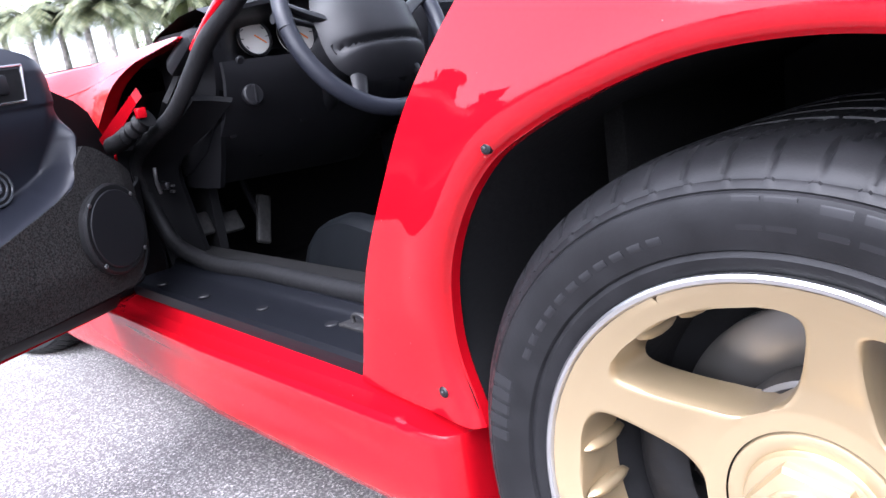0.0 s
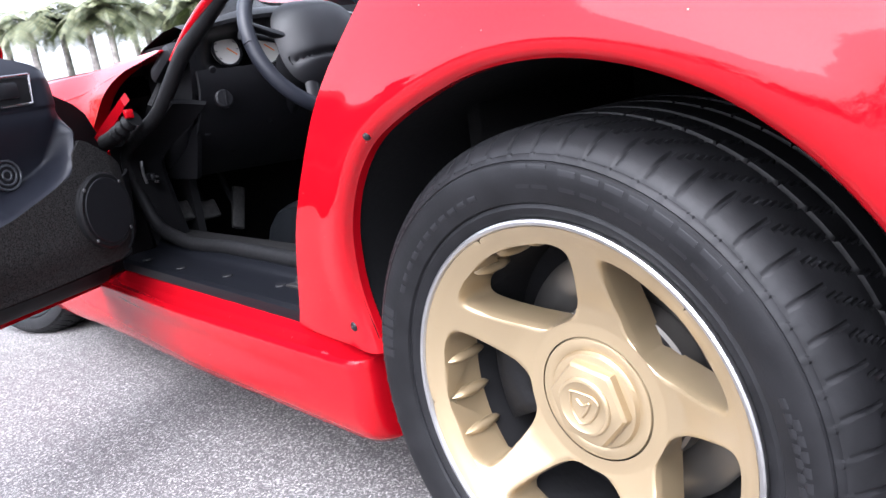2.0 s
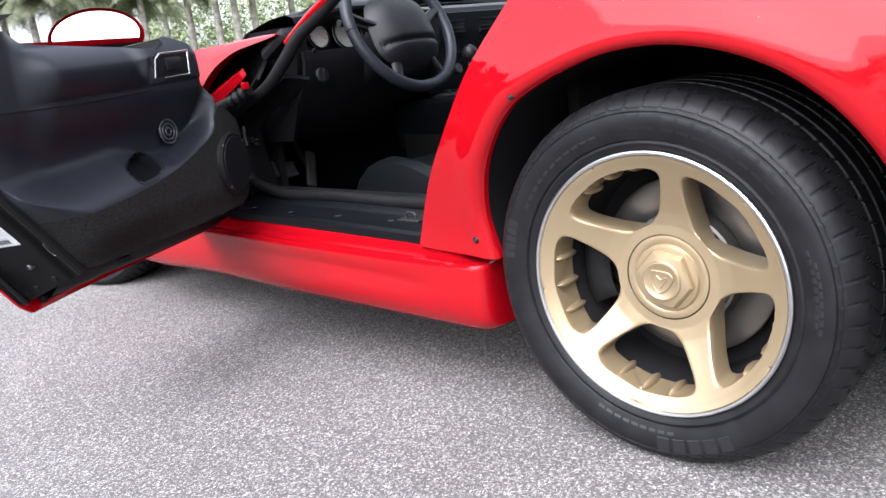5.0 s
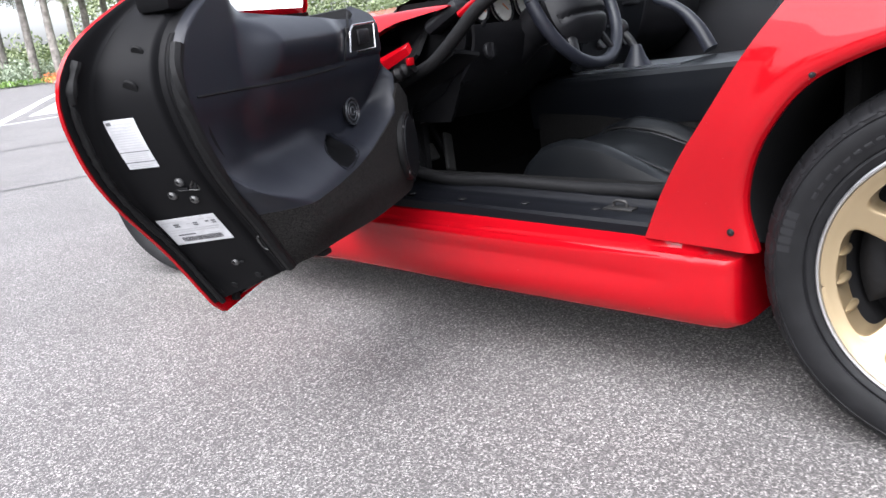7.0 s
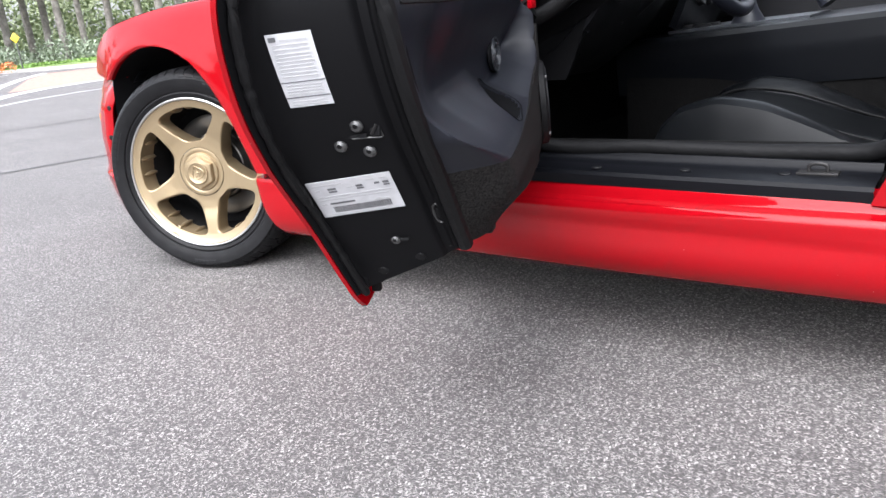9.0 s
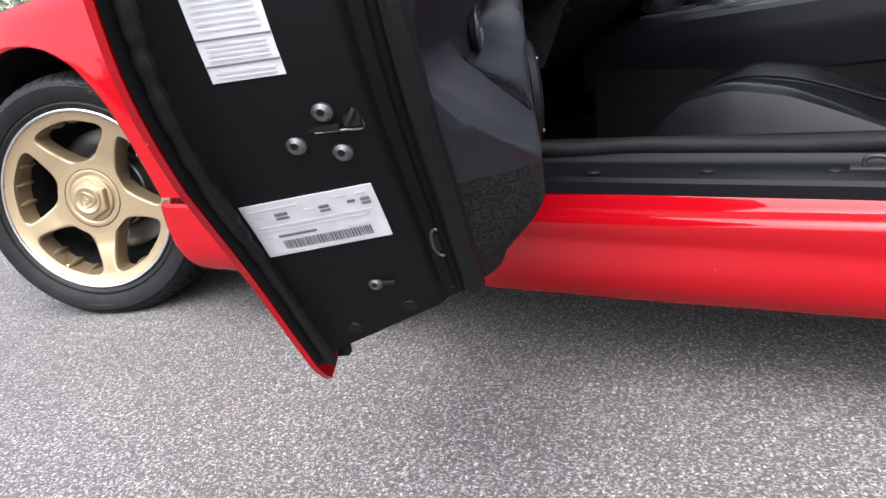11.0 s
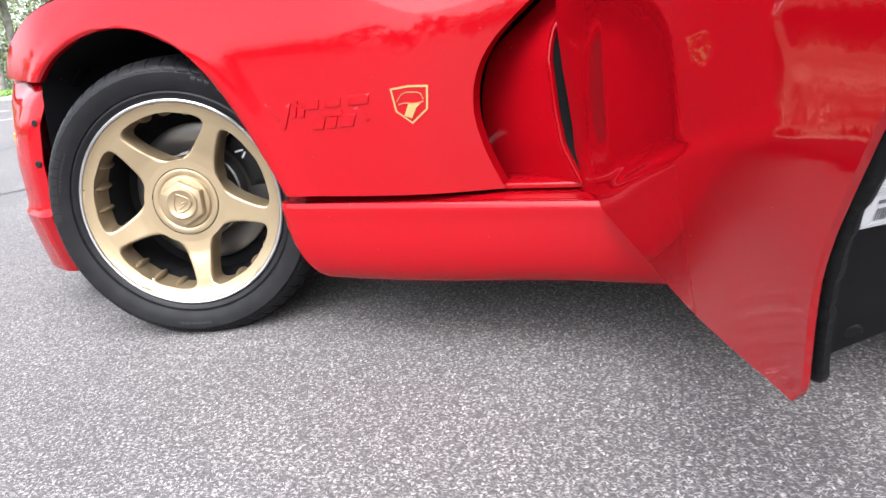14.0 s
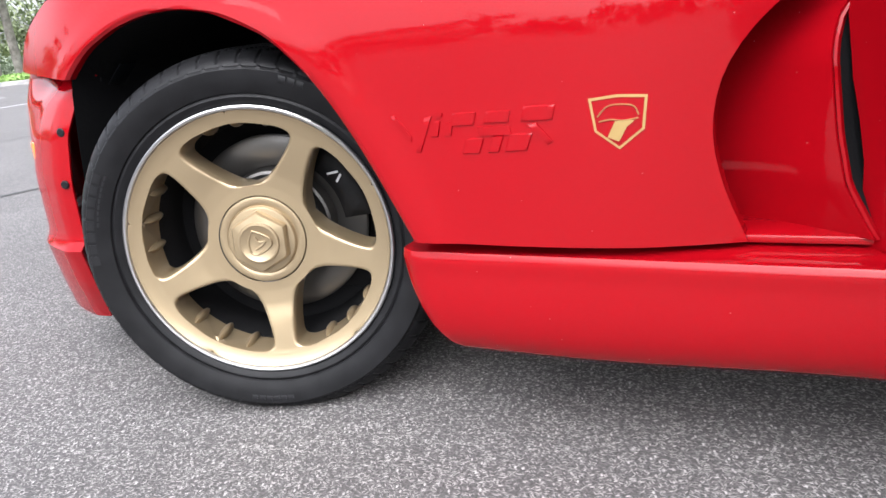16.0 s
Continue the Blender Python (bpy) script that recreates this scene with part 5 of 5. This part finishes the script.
# the trim's rear end also has shade put into its colour
part("trim_side", sheet(lambda u, v: (back_edge(0.412 + 0.44 * u) + 0.004 * math.sin(math.pi * v), 0.05 + ((low_y(back_edge(0.412 + 0.44 * u), 0.412 + 0.44 * u) if 0.412 + 0.44 * u < 0.505 else trim_y(back_edge(0.412 + 0.44 * u), 0.412 + 0.44 * u)) - 0.056) * v, 0.412 + 0.44 * u), 40, 6), SHADE_BLACK, door)
part("door_bottom", thick(sheet(lambda u, v: (0.10 + 0.58 * u, -0.10 + (low_y(0.10 + 0.58 * u, 0.42) + 0.085) * v, 0.345 + 0.072 * ease(v * 1.6)), 20, 10), 0.004), JAMB, door)
part("trim_seam", tube([(x, trim_y(x, 0.750 + 0.004 * math.sin(8 * x)) + 0.0, 0.750 + 0.004 * math.sin(8 * x)) for x in (0.425, 0.47, 0.52, 0.57, 0.62, 0.67, 0.70, 0.73, 0.76, 0.80, 0.84, 0.875)], 0.0022, 6), SEAL, door)
part("housing_seam", tube([(housing(z) + 0.002, trim_y(housing(z) + 0.002, z) + 0.001, z) for z in (0.757, 0.77, 0.785, 0.80, 0.815, 0.83, 0.842, 0.852)], 0.0022, 6, steps=40), SEAL, door)
part("glass_guide", block((0.80, 0.02, 0.928), (0.13, 0.07, 0.09), 0.014), SHADE_BLACK, door, "black glass guide at the rear top of the door")
part("door_top", sheet(lambda u, v: (upper(0.9 * u, 1.0)[0], upper(0.9 * u, 1.0)[1] * (1 - v) - 0.09 * v, upper(0.9 * u, 1.0)[2] - 0.001 - 0.008 * v), 40, 6), SHADE_BLACK, door)
part("jamb_seal", tube([(FACE(z) - 0.030, 0.070, z) for z in (0.415, 0.46, 0.52, 0.58, 0.64, 0.70, 0.76, 0.80, 0.835)], 0.011, 8, steps=40), SEAL, door)
strip_at = spline([(EDGE(z) - 0.016, skin_y(EDGE(z) - 0.004, z) + 0.017, z) for z in (0.352, 0.39, 0.43, 0.47, 0.51, 0.55, 0.59, 0.63, 0.67, 0.71, 0.75, 0.79, 0.83)])
part("edge_strip", tube([tuple(strip_at(i / 60)) for i in range(61)], [0.0075 + 0.003 * noise.noise((0.9 * i, 3.1, 0.4)) for i in range(61)], 8, steps=120, flat=0.8), SEAL, door, "lumpy black weatherstrip along the door edge")
part("drain_seal", block((0.697, -0.083, 0.348), (0.012, 0.014, 0.016), 0.002), SEAL, door)
part("drain_seal", block((0.60, 0.075, 0.405), (0.03, 0.02, 0.012), 0.004), SEAL, door)

part("door_front_face", thick(sheet(lambda u, v: (front_of_skin(0.44 + 0.15 * v) + 0.004 + (front_edge(0.44 + 0.15 * v) + 0.012 - front_of_skin(0.44 + 0.15 * v)) * u**1.5, -0.205 + (low_y(front_edge(0.44 + 0.15 * v) + 0.03, 0.52) + 0.188) * u, 0.44 + 0.15 * v), 12, 10), 0.006), JAMB, door)

# inner handle in its bezel
hy = trim_y(0.345, 0.797) + 0.002
handle = part("inner_handle", block((0.350, hy - 0.006, 0.797), (0.116, 0.010, 0.050), 0.003), SEAL, door)
for a, b in (((0.290, 0.825), (0.385, 0.824)), ((0.385, 0.824), (0.402, 0.812)), ((0.402, 0.812), (0.414, 0.772)), ((0.290, 0.825), (0.298, 0.771)), ((0.298, 0.771), (0.385, 0.771))):
    part("bezel", tube([(a[0], hy + 0.002, a[1]), (b[0], hy + 0.002, b[1])], 0.0026, 8), CHROME, handle, "satin metal bezel")
part("lever", block((0.345, hy + 0.001, 0.799), (0.050, 0.008, 0.030), 0.004), BLACK, handle)
ly = trim_y(0.360, 0.648) + 0.004
lock = part("round_speaker", disc((0.360, ly - 0.001, 0.647), (0.0, 1, 0.0), 0.029, 0.008, 32, 0.003), BLACK, door)
# rings take the pale plate colour in place of highlights
for r in (0.028, 0.019, 0.009):
    part("ring", tube([(0.360 + r * math.cos(q), ly + 0.007, 0.647 + r * math.sin(q)) for q in np.linspace(0, 2 * math.pi, 17)], 0.0022, 6, steps=40), PLATE, lock)
def cup_edge(q, k=1.0):
    """The cup's rounded, slightly leaning outline."""
    c, d = math.cos(q), math.sin(q)
    a = 0.056 * k * abs(c) ** 0.6 * (1 if c > 0 else -1)
    b = 0.023 * k * abs(d) ** 0.7 * (1 if d > 0 else -1)
    return 0.498 + a, 0.588 + b - 0.22 * a


def cup(u, v):
    x, z = cup_edge(2 * math.pi * u, max(0.0, 1.06 - 1.06 * max(0.0, v - 0.15) / 0.85))
    return x, trim_y(x, z) + 0.0022 * math.exp(-((v / 0.06) ** 2)) - 0.036 * ease((v - 0.05) / 0.45), z


# the cup's plastic is darkened to stand in for shade in the hollow
part("pull_cup", sheet(cup, 48, 18, loop_u=True), SHADE_BLACK, door, "hollow black pull cup")
sp = part("door_speaker", disc((0.205, 0.098, 0.535), (-0.22, 1, 0), 0.080, 0.014, 40, 0.004), SEAL, door, "round black speaker grille")
part("grille", disc((0.2025, 0.111, 0.535), (-0.22, 1, 0), 0.068, 0.003, 40, 0.001), BLACK, sp)
for q in (0.8, 2.4, 3.9, 5.5):
    part("speaker_screw", disc((0.203 + 0.074 * math.cos(q), 0.1105 + 0.0163 * math.cos(q), 0.535 + 0.074 * math.sin(q)), (-0.22, 1, 0), 0.004, 0.003, 10, 0.001), BOLT, sp)


# things on the jamb face
def on_jamb(y, z, lift=0.0):
    return face_x(y, z) + lift, y, z


def sticker(name, y0, y1, z0, z1, slope, lines, label):
    """A paper label on the jamb with printed bars: lines of (y from, y to, z from, z to) in 0..1."""
    def at(a, b, lift):
        y, z = y0 + (y1 - y0) * a, z0 + (z1 - z0) * b + slope * a
        return on_jamb(y, z, 0.002 + lift)
    st = part(name, thick(sheet(lambda a, b: at(a, b, 0.0), 4, 4), 0.0008), PAPER, door, label, smooth=False)
    for a0, a1, b0, b1, ink in lines:
        part("printing", thick(sheet(lambda a, b: at(a0 + (a1 - a0) * a, b0 + (b1 - b0) * b, 0.0012), 2, 1), 0.0004), ink, st, smooth=False)
    return st


code = []
rng = random.Random(4)
a = 0.17
while a < 0.86:
    w = rng.choice((0.006, 0.010, 0.015))
    code.append((a, a + w, 0.10, 0.27, INK))
    a += w + rng.choice((0.006, 0.009))
text = [(0.05, 0.42, 0.86, 0.90, GREYINK), (0.70, 0.80, 0.86, 0.90, GREYINK), (0.86, 0.94, 0.86, 0.90, GREYINK), (0.08, 0.13, 0.74, 0.78, GREYINK), (0.22, 0.32, 0.74, 0.79, INK), (0.22, 0.32, 0.67, 0.71, INK), (0.46, 0.52, 0.74, 0.78, GREYINK),
        (0.56, 0.64, 0.74, 0.79, INK), (0.56, 0.64, 0.67, 0.71, INK), (0.78, 0.84, 0.74, 0.79, INK), (0.88, 0.95, 0.74, 0.79, INK), (0.88, 0.95, 0.67, 0.71, INK), (0.06, 0.94, 0.54, 0.58, GREYINK), (0.06, 0.90, 0.46, 0.50, GREYINK),
        (0.06, 0.12, 0.34, 0.38, GREYINK), (0.16, 0.46, 0.34, 0.385, INK), (0.70, 0.86, 0.30, 0.34, GREYINK), (0.06, 0.30, 0.03, 0.06, GREYINK), (0.40, 0.80, 0.03, 0.06, GREYINK)]
sticker("certification_label", -0.0925, 0.0165, 0.4905, 0.5470, 0.006, text + code, "white paper certification label with bars and print")
panel = [(0.0, 1.0, 0.345, 0.36, INK), (0.0, 1.0, 0.13, 0.145, INK)] + [(0.10, 0.9, z, z + 0.018, GREYINK) for z in (0.03, 0.07, 0.18, 0.22, 0.26, 0.30, 0.42, 0.47, 0.52, 0.57, 0.62, 0.67, 0.72, 0.78, 0.84)]
panel += [(0.06, 0.22, 0.9, 0.96, INK), (0.3, 0.9, 0.9, 0.93, GREYINK)]
sticker("tyre_label", -0.061, -0.0105, 0.652, 0.736, 0.000, panel, "narrow white paper label with fine print")


def bolt(y, z, r=0.0082):
    b = part("jamb_bolt", disc(on_jamb(y, z, -0.001), (1, 0, -0.5), r, 0.006, 18, 0.003), BOLT, door, "round-headed zinc bolt")
    part("socket", disc(on_jamb(y, z, 0.0042), (1, 0, -0.5), r * 0.42, 0.0015, 6), SEAL, b)
    return b


for y, z in ((0.003, 0.621), (-0.025, 0.597), (0.006, 0.586)):
    bolt(y, z)
bolt(-0.016, 0.441, 0.007)
part("slot", block(on_jamb(-0.016, 0.441, 0.001), (0.003, 0.040, 0.005), 0.001), SEAL, door)
latch = part("door_latch", block(on_jamb(-0.003, 0.6075, 0.0), (0.004, 0.030, 0.005), 0.001), DARK, door, "dark latch slot with a bright lower edge")
part("latch_claw", block(on_jamb(0.022, 0.612, 0.0), (0.006, 0.014, 0.013), 0.002), DARK, latch)
part("latch_claw", tube([on_jamb(0.017, 0.608, 0.003), on_jamb(0.022, 0.614, 0.004), on_jamb(0.026, 0.620, 0.002)], 0.0018, 6), IRON, latch)
part("latch_edge", tube([on_jamb(-0.008, 0.6045, 0.001), on_jamb(0.012, 0.6042, 0.002), on_jamb(0.029, 0.6045, 0.002), on_jamb(0.028, 0.612, 0.001)], 0.0011, 6), BOLT, latch)
for y, z, r in ((0.012, 0.832, 0.011), (0.000, 0.782, 0.013), (0.050, 0.475, 0.011), (-0.09, 0.372, 0.008), (-0.055, 0.385, 0.008), (0.005, 0.405, 0.008)):
    part("plug", disc(on_jamb(y, z, -0.002 - (0.014 if y > 0.04 else 0)), (1, 0, -0.5), r, 0.004, 16, 0.0015), SEAL, door)


oval = [(face_x(0.05, 0.475 + 0.016 * math.sin(q)) - 0.011, 0.050 + 0.007 * math.cos(q), 0.475 + 0.016 * math.sin(q)) for q in np.linspace(0, 2 * math.pi, 13)]
part("plug_ring", tube(oval, 0.0016, 6, steps=32), BOLT, door)

# mirror on the door
def shell(u, v):
    q, w = 2 * math.pi * u, v
    a = 0.116 * math.cos(q) * (1 - 0.06 * math.sin(q))
    b = 0.070 * math.sin(q)
    k = math.cos(w * math.pi / 2) ** 0.6 if w < 1 else 0.0
    return a * k, 0.095 * w**1.0, b * k


MIR = Matrix.Translation((0.250, -0.205, 0.896)) @ Matrix.Rotation(radians(-48), 4, "Z") @ Matrix.Rotation(radians(10), 4, "X")
bm = sheet(shell, 40, 12, loop_u=True)
for v_ in bm.verts:
    v_.co = MIR @ Matrix.Rotation(math.pi, 4, "Z") @ v_.co
mirror = part("door_mirror", bm, PAINT, door, "red door mirror housing")
bm = turned([(0.105, 0.0), (0.0, 0.001)], 40)
for v_ in bm.verts:
    v_.co = MIR @ Matrix.Diagonal((1.0, 1, 0.575, 1)) @ (v_.co + Vector((0, 0.002, 0)))
part("mirror_glass", bm, MIRROR, mirror, "bright mirror glass")
part("mirror_arm", tube([(0.16, -0.12, 0.80), (0.18, -0.17, 0.84), (0.215, -0.225, 0.875)], [0.030, 0.026, 0.026], 14), PAINT, mirror)

# ---- road markings ----
def strip(name, pts, w, m, z=0.004, label="", category=""):
    """A flat painted or sealed strip on the ground."""
    bm = bmesh.new()
    p = [Vector((x, y, 0)) for x, y in pts]
    row = []
    for i, q in enumerate(p):
        t = (p[min(i + 1, len(p) - 1)] - p[max(i - 1, 0)]).normalized()
        n = Vector((-t.y, t.x, 0)) * w / 2
        row.append((bm.verts.new(q - n + Vector((0, 0, z))), bm.verts.new(q + n + Vector((0, 0, z)))))
    for a, b in zip(row, row[1:]):
        bm.faces.new((a[0], b[0], b[1], a[1]))
    return tagged(part(name, bm, m, None, smooth=False), label, category, kind="structure")


strip("pavement_joint", [(-6.3, -2.6), (-5.75, -0.44), (-5.5, 0.43), (-4.9, 2.4), (-4.0, 5.5)], 0.035, JOINT, 0.004, "dark sealed joint across the asphalt", "joint")
strip("pavement_joint", [(-9.2, -1.2), (-8.71, 0.66), (-8.45, 1.94), (-7.9, 4.2), (-7.2, 7.0)], 0.045, JOINT, 0.004, "dark sealed joint across the asphalt", "joint")
strip("road_line", [(-13.6, 0.2), (-12.95, 2.1), (-13.0, 3.3), (-13.46, 4.0), (-13.8, 5.06), (-13.6, 9.0), (-12.5, 13)], 0.14, WHITE, 0.005, "worn white painted road line", "road line")
strip("road_line", [(-13.0, 2.1), (-15.4, 3.36), (-21.2, 6.3), (-28.8, 10.4), (-32.6, 12.3), (-33.6, 13.2), (-32.8, 13.8)], 0.20, WHITE, 0.0055, "worn white painted road line", "road line")
strip("road_line", [(-14.2, 3.26), (-16.8, 4.68), (-20.9, 6.95), (-26.0, 10.1), (-29.5, 12.6)], 0.30, WHITE, 0.006, "worn white painted road line", "road line")
strip("road_line", [(-14.2, 3.4), (-15.96, 4.87), (-16.91, 6.06), (-17.29, 7.15), (-17.6, 9.4)], 0.40, WHITE, 0.0065, "worn white painted road line", "road line")
bm = bmesh.new()
bm.faces.new([bm.verts.new((x, y, 0.004)) for x, y in ((-17.3, 5.5), (-24.4, 9.44), (-29.0, 12.4), (-28.0, 14.0), (-18.2, 9.6), (-17.5, 7.0))])
tagged(part("paved_island", bm, PAVER, None, smooth=False), "flat reddish paved area between white lines", "paving", kind="structure")

# kerb and verge
VERGE = [(-70, -6), (-48, 8), (-38, 14.2), (-26, 16.0), (-17, 21), (-8, 30), (4, 42)]
at = spline(VERGE)
def kerb_face(u, v):
    p, q = Vector(at(u)), Vector(at(min(1, u + 0.01))) - Vector(at(max(0, u - 0.01)))
    n = Vector((-q.y, q.x)).normalized()
    if n.y < 0:
        n = -n
    w, z = [(0.0, 0.0), (0.01, 0.12), (0.03, 0.14), (0.16, 0.14), (0.16, 0.0)][int(round(v * 4))]
    return p.x + n.x * w, p.y + n.y * w, z
tagged(part("kerb", sheet(kerb_face, 60, 4), CONCRETE, None), "pale concrete kerb along the verge", "kerb", kind="structure")
def verge_top(u, v):
    x, y, z = kerb_face(u, 0.75)
    p, q = Vector(at(u)), Vector(at(min(1, u + 0.01))) - Vector(at(max(0, u - 0.01)))
    n = Vector((-q.y, q.x)).normalized()
    if n.y < 0:
        n = -n
    return x + n.x * 40 * v, y + n.y * 40 * v, 0.14 + 0.25 * v + (0.05 * math.sin(30 * u) * v)
SOIL = shader("grassy_soil", (0.12, 0.16, 0.06), 0.95)
grain(SOIL, 0.8, (0.09, 0.15, 0.035), (0.2, 0.25, 0.09))
tagged(part("verge", sheet(verge_top, 40, 6), SOIL, None), "mown green grass verge behind the kerb", "grass", kind="structure")


def foliage(name, clumps, mat, size, seed, label, category, per=1.0):
    """Leaf blades in many clumps as one mass: clumps of (x, y, z, radius, flatness, count)."""
    r = random.Random(seed)
    verts, faces = [], []
    for x, y, z, s, flat, count in clumps:
        for _ in range(int(count * per)):
            d = Vector((r.gauss(0, 1), r.gauss(0, 1), r.gauss(0, 1))).normalized() * s * (0.55 + 0.5 * r.random())
            c = Vector((x + d.x, y + d.y, max(0.05, z + d.z * flat)))
            e1 = Vector((r.gauss(0, 1), r.gauss(0, 1), r.gauss(0, 1))).normalized() * size * r.uniform(0.5, 1.3)
            e2 = e1.orthogonal().normalized() * size * r.uniform(0.25, 0.6)
            n = len(verts)
            verts += [c - e1, c + e2, c + e1, c - e2]
            faces.append((n, n + 1, n + 2, n + 3))
    me = bpy.data.meshes.new(name)
    me.from_pydata([tuple(v) for v in verts], [], faces)
    me.materials.append(mat)
    return tagged(new(name, me), label, category, kind="stuff")


def toward(azimuth, distance, x0=-0.5, y0=-2.2):
    q = radians(azimuth)
    return x0 - distance * math.sin(q), y0 + distance * math.cos(q)


r = random.Random(7)
# woods all round; the nearer, finer ones stand beyond the verge
clumps = []
for i in range(150):
    az = 36 + 46 * i / 150 + r.uniform(-0.3, 0.3)
    x, y = toward(az, r.uniform(56, 68))
    h = r.uniform(3.4, 7.5) if az < 64 else r.uniform(1.2, 2.8)
    for _ in range(7):
        clumps.append((x + r.uniform(-1.6, 1.6), y + r.uniform(-1.6, 1.6), h * r.uniform(0.15, 0.95), r.uniform(0.5, 1.2), 0.9, 46))
foliage("woods", clumps, LEAF, 0.16, 3, "dense green woods beyond the verge", "woods")
clumps = []
for i in range(170):
    az = 84 + 310 * i / 170 + r.uniform(-0.6, 0.6)
    d = r.uniform(48, 66)
    x, y = toward(az, d)
    h = r.uniform(6.0, 12.0) * (0.8 + 0.25 * math.sin(az * 0.21))
    for _ in range(8):
        clumps.append((x + r.uniform(-2.2, 2.2), y + r.uniform(-2.2, 2.2), h * r.uniform(0.25, 0.95), r.uniform(1.0, 2.2), 0.9, 40))
foliage("far_woods", clumps, LEAF, 0.42, 5, "dark green trees round the open car park", "woods")
clumps = []
for i in range(70):
    az = 50 + 28 * i / 70 + r.uniform(-0.3, 0.3)
    x, y = toward(az, r.uniform(41, 50))
    clumps.append((x, y, r.uniform(0.3, 0.7), r.uniform(0.7, 1.2), 0.75, 260))
foliage("shrubs", clumps, SHRUB, 0.09, 9, "low silvery green shrubs along the verge", "shrub")
clumps = []
for i in range(260):
    az = 48 + 24 * r.random()
    x, y = toward(az, r.uniform(31, 40) if az < 58 else r.uniform(41, 44))
    clumps.append((x, y, 0.18, 0.5, 0.25, 60))
foliage("grass", clumps, GRASS, 0.07, 11, "bright green mown grass blades", "grass")
x, y = toward(67.4, 40)
foliage("flower_bed", [(x + 0.5 * i, y + 0.25 * i, 0.3, 0.35, 0.7, 90) for i in range(5)], FLOWER, 0.06, 13, "low bed of orange flowers among shrubs", "flowers")


def palm(name):
    """A palm: ringed trunk, hanging crown of feathered fronds."""
    r = random.Random(21)
    base = tagged(new(name), "tall palm with a pale ringed trunk and feathered crown", "palm tree", group="palms along the verge")
    bm = bmesh.new()
    rings = []
    for i in range(41):
        z = 4.7 * i / 40
        rad = (0.20 - 0.05 * (i / 40)) * (1.0 + (0.05 if i % 2 else 0.0)) + 0.10 * max(0, 0.1 - i / 40)
        rings.append([bm.verts.new((rad * math.cos(q) + 0.1 * math.sin(z * 0.5), rad * math.sin(q), z)) for q in (2 * math.pi * k / 12 for k in range(12))])
    for a, b in zip(rings, rings[1:]):
        for k in range(12):
            bm.faces.new((a[k], a[(k + 1) % 12], b[(k + 1) % 12], b[k]))
    part("trunk", bm, TRUNK, base)
    part("crownshaft", tube([(0.07, 0, 4.6), (0.07, 0, 5.1), (0.07, 0, 5.4)], [0.15, 0.13, 0.06], 10), FROND, base)
    verts, faces = [], []
    for i in range(30):
        a = 2 * math.pi * i / 30 * 7 + r.uniform(-0.15, 0.15)
        lift, reach = r.uniform(-0.2, 2.1), r.uniform(1.5, 2.2)
        rib = []
        for k in range(15):
            s = k / 14
            rib.append(Vector((0.07 + math.cos(a) * reach * s * (1 - 0.15 * s), math.sin(a) * reach * s * (1 - 0.15 * s), 5.2 + lift * s - 1.55 * s * s)))
        side = Vector((-math.sin(a), math.cos(a), 0))
        for k in range(1, 15):
            for j in (0, 0.5):
                c = rib[k - 1].lerp(rib[k], j + 0.25)
                w = 0.55 * math.sin(math.pi * min(1, 0.18 + 0.8 * (k / 15))) * r.uniform(0.8, 1.15)
                along = (rib[k] - rib[k - 1]).normalized()
                for sgn in (-1, 1):
                    tip = c + side * sgn * w + along * 0.25 * w - Vector((0, 0, 0.45 * w))
                    n = len(verts)
                    verts += [c - along * 0.03, c + along * 0.03, tip + along * 0.012, tip - along * 0.012]
                    faces.append((n, n + 1, n + 2, n + 3))
    me = bpy.data.meshes.new("crown")
    me.from_pydata([tuple(v) for v in verts], [], faces)
    me.materials.append(FROND)
    ob = new("crown", me)
    ob.parent = base
    return base


first_palm = palm("palm_tree")
spots = [(68.1, 43), (66.7, 42), (64.6, 45), (63.2, 48), (62.3, 46), (61.3, 44), (58.5, 44), (56.4, 43), (55.2, 40), (53.9, 41), (69.8, 46), (71.5, 44), (73.2, 47), (51.5, 43), (65.6, 52), (60.1, 52)]
for i, (az, d) in enumerate(spots):
    x, y = toward(az, d)
    k = r.uniform(0.92, 1.15)
    m = pose(x, y, 0.13, 0, 0, r.uniform(0, 360))
    if i == 0:
        first_palm.matrix_basis = m
    else:
        copy_thing(first_palm, m)
x, y = -35.7, 14.9
sign = tagged(new("road_sign"), "small yellow diamond road sign on a post", "sign")
sign.location = (x, y, 0.1)
part("post", tube([(0, 0, 0), (0, 0, 1.35)], 0.03, 8), BOLT, sign)
YELLOW = shader("yellow_sign_face", (0.75, 0.5, 0.03), 0.5)
part("sign_plate", block((0.03, -0.04, 1.35), (0.32, 0.02, 0.32), 0.004, Matrix.Rotation(radians(25), 4, "Z") @ Matrix.Rotation(math.pi / 4, 4, "Y")), YELLOW, sign)
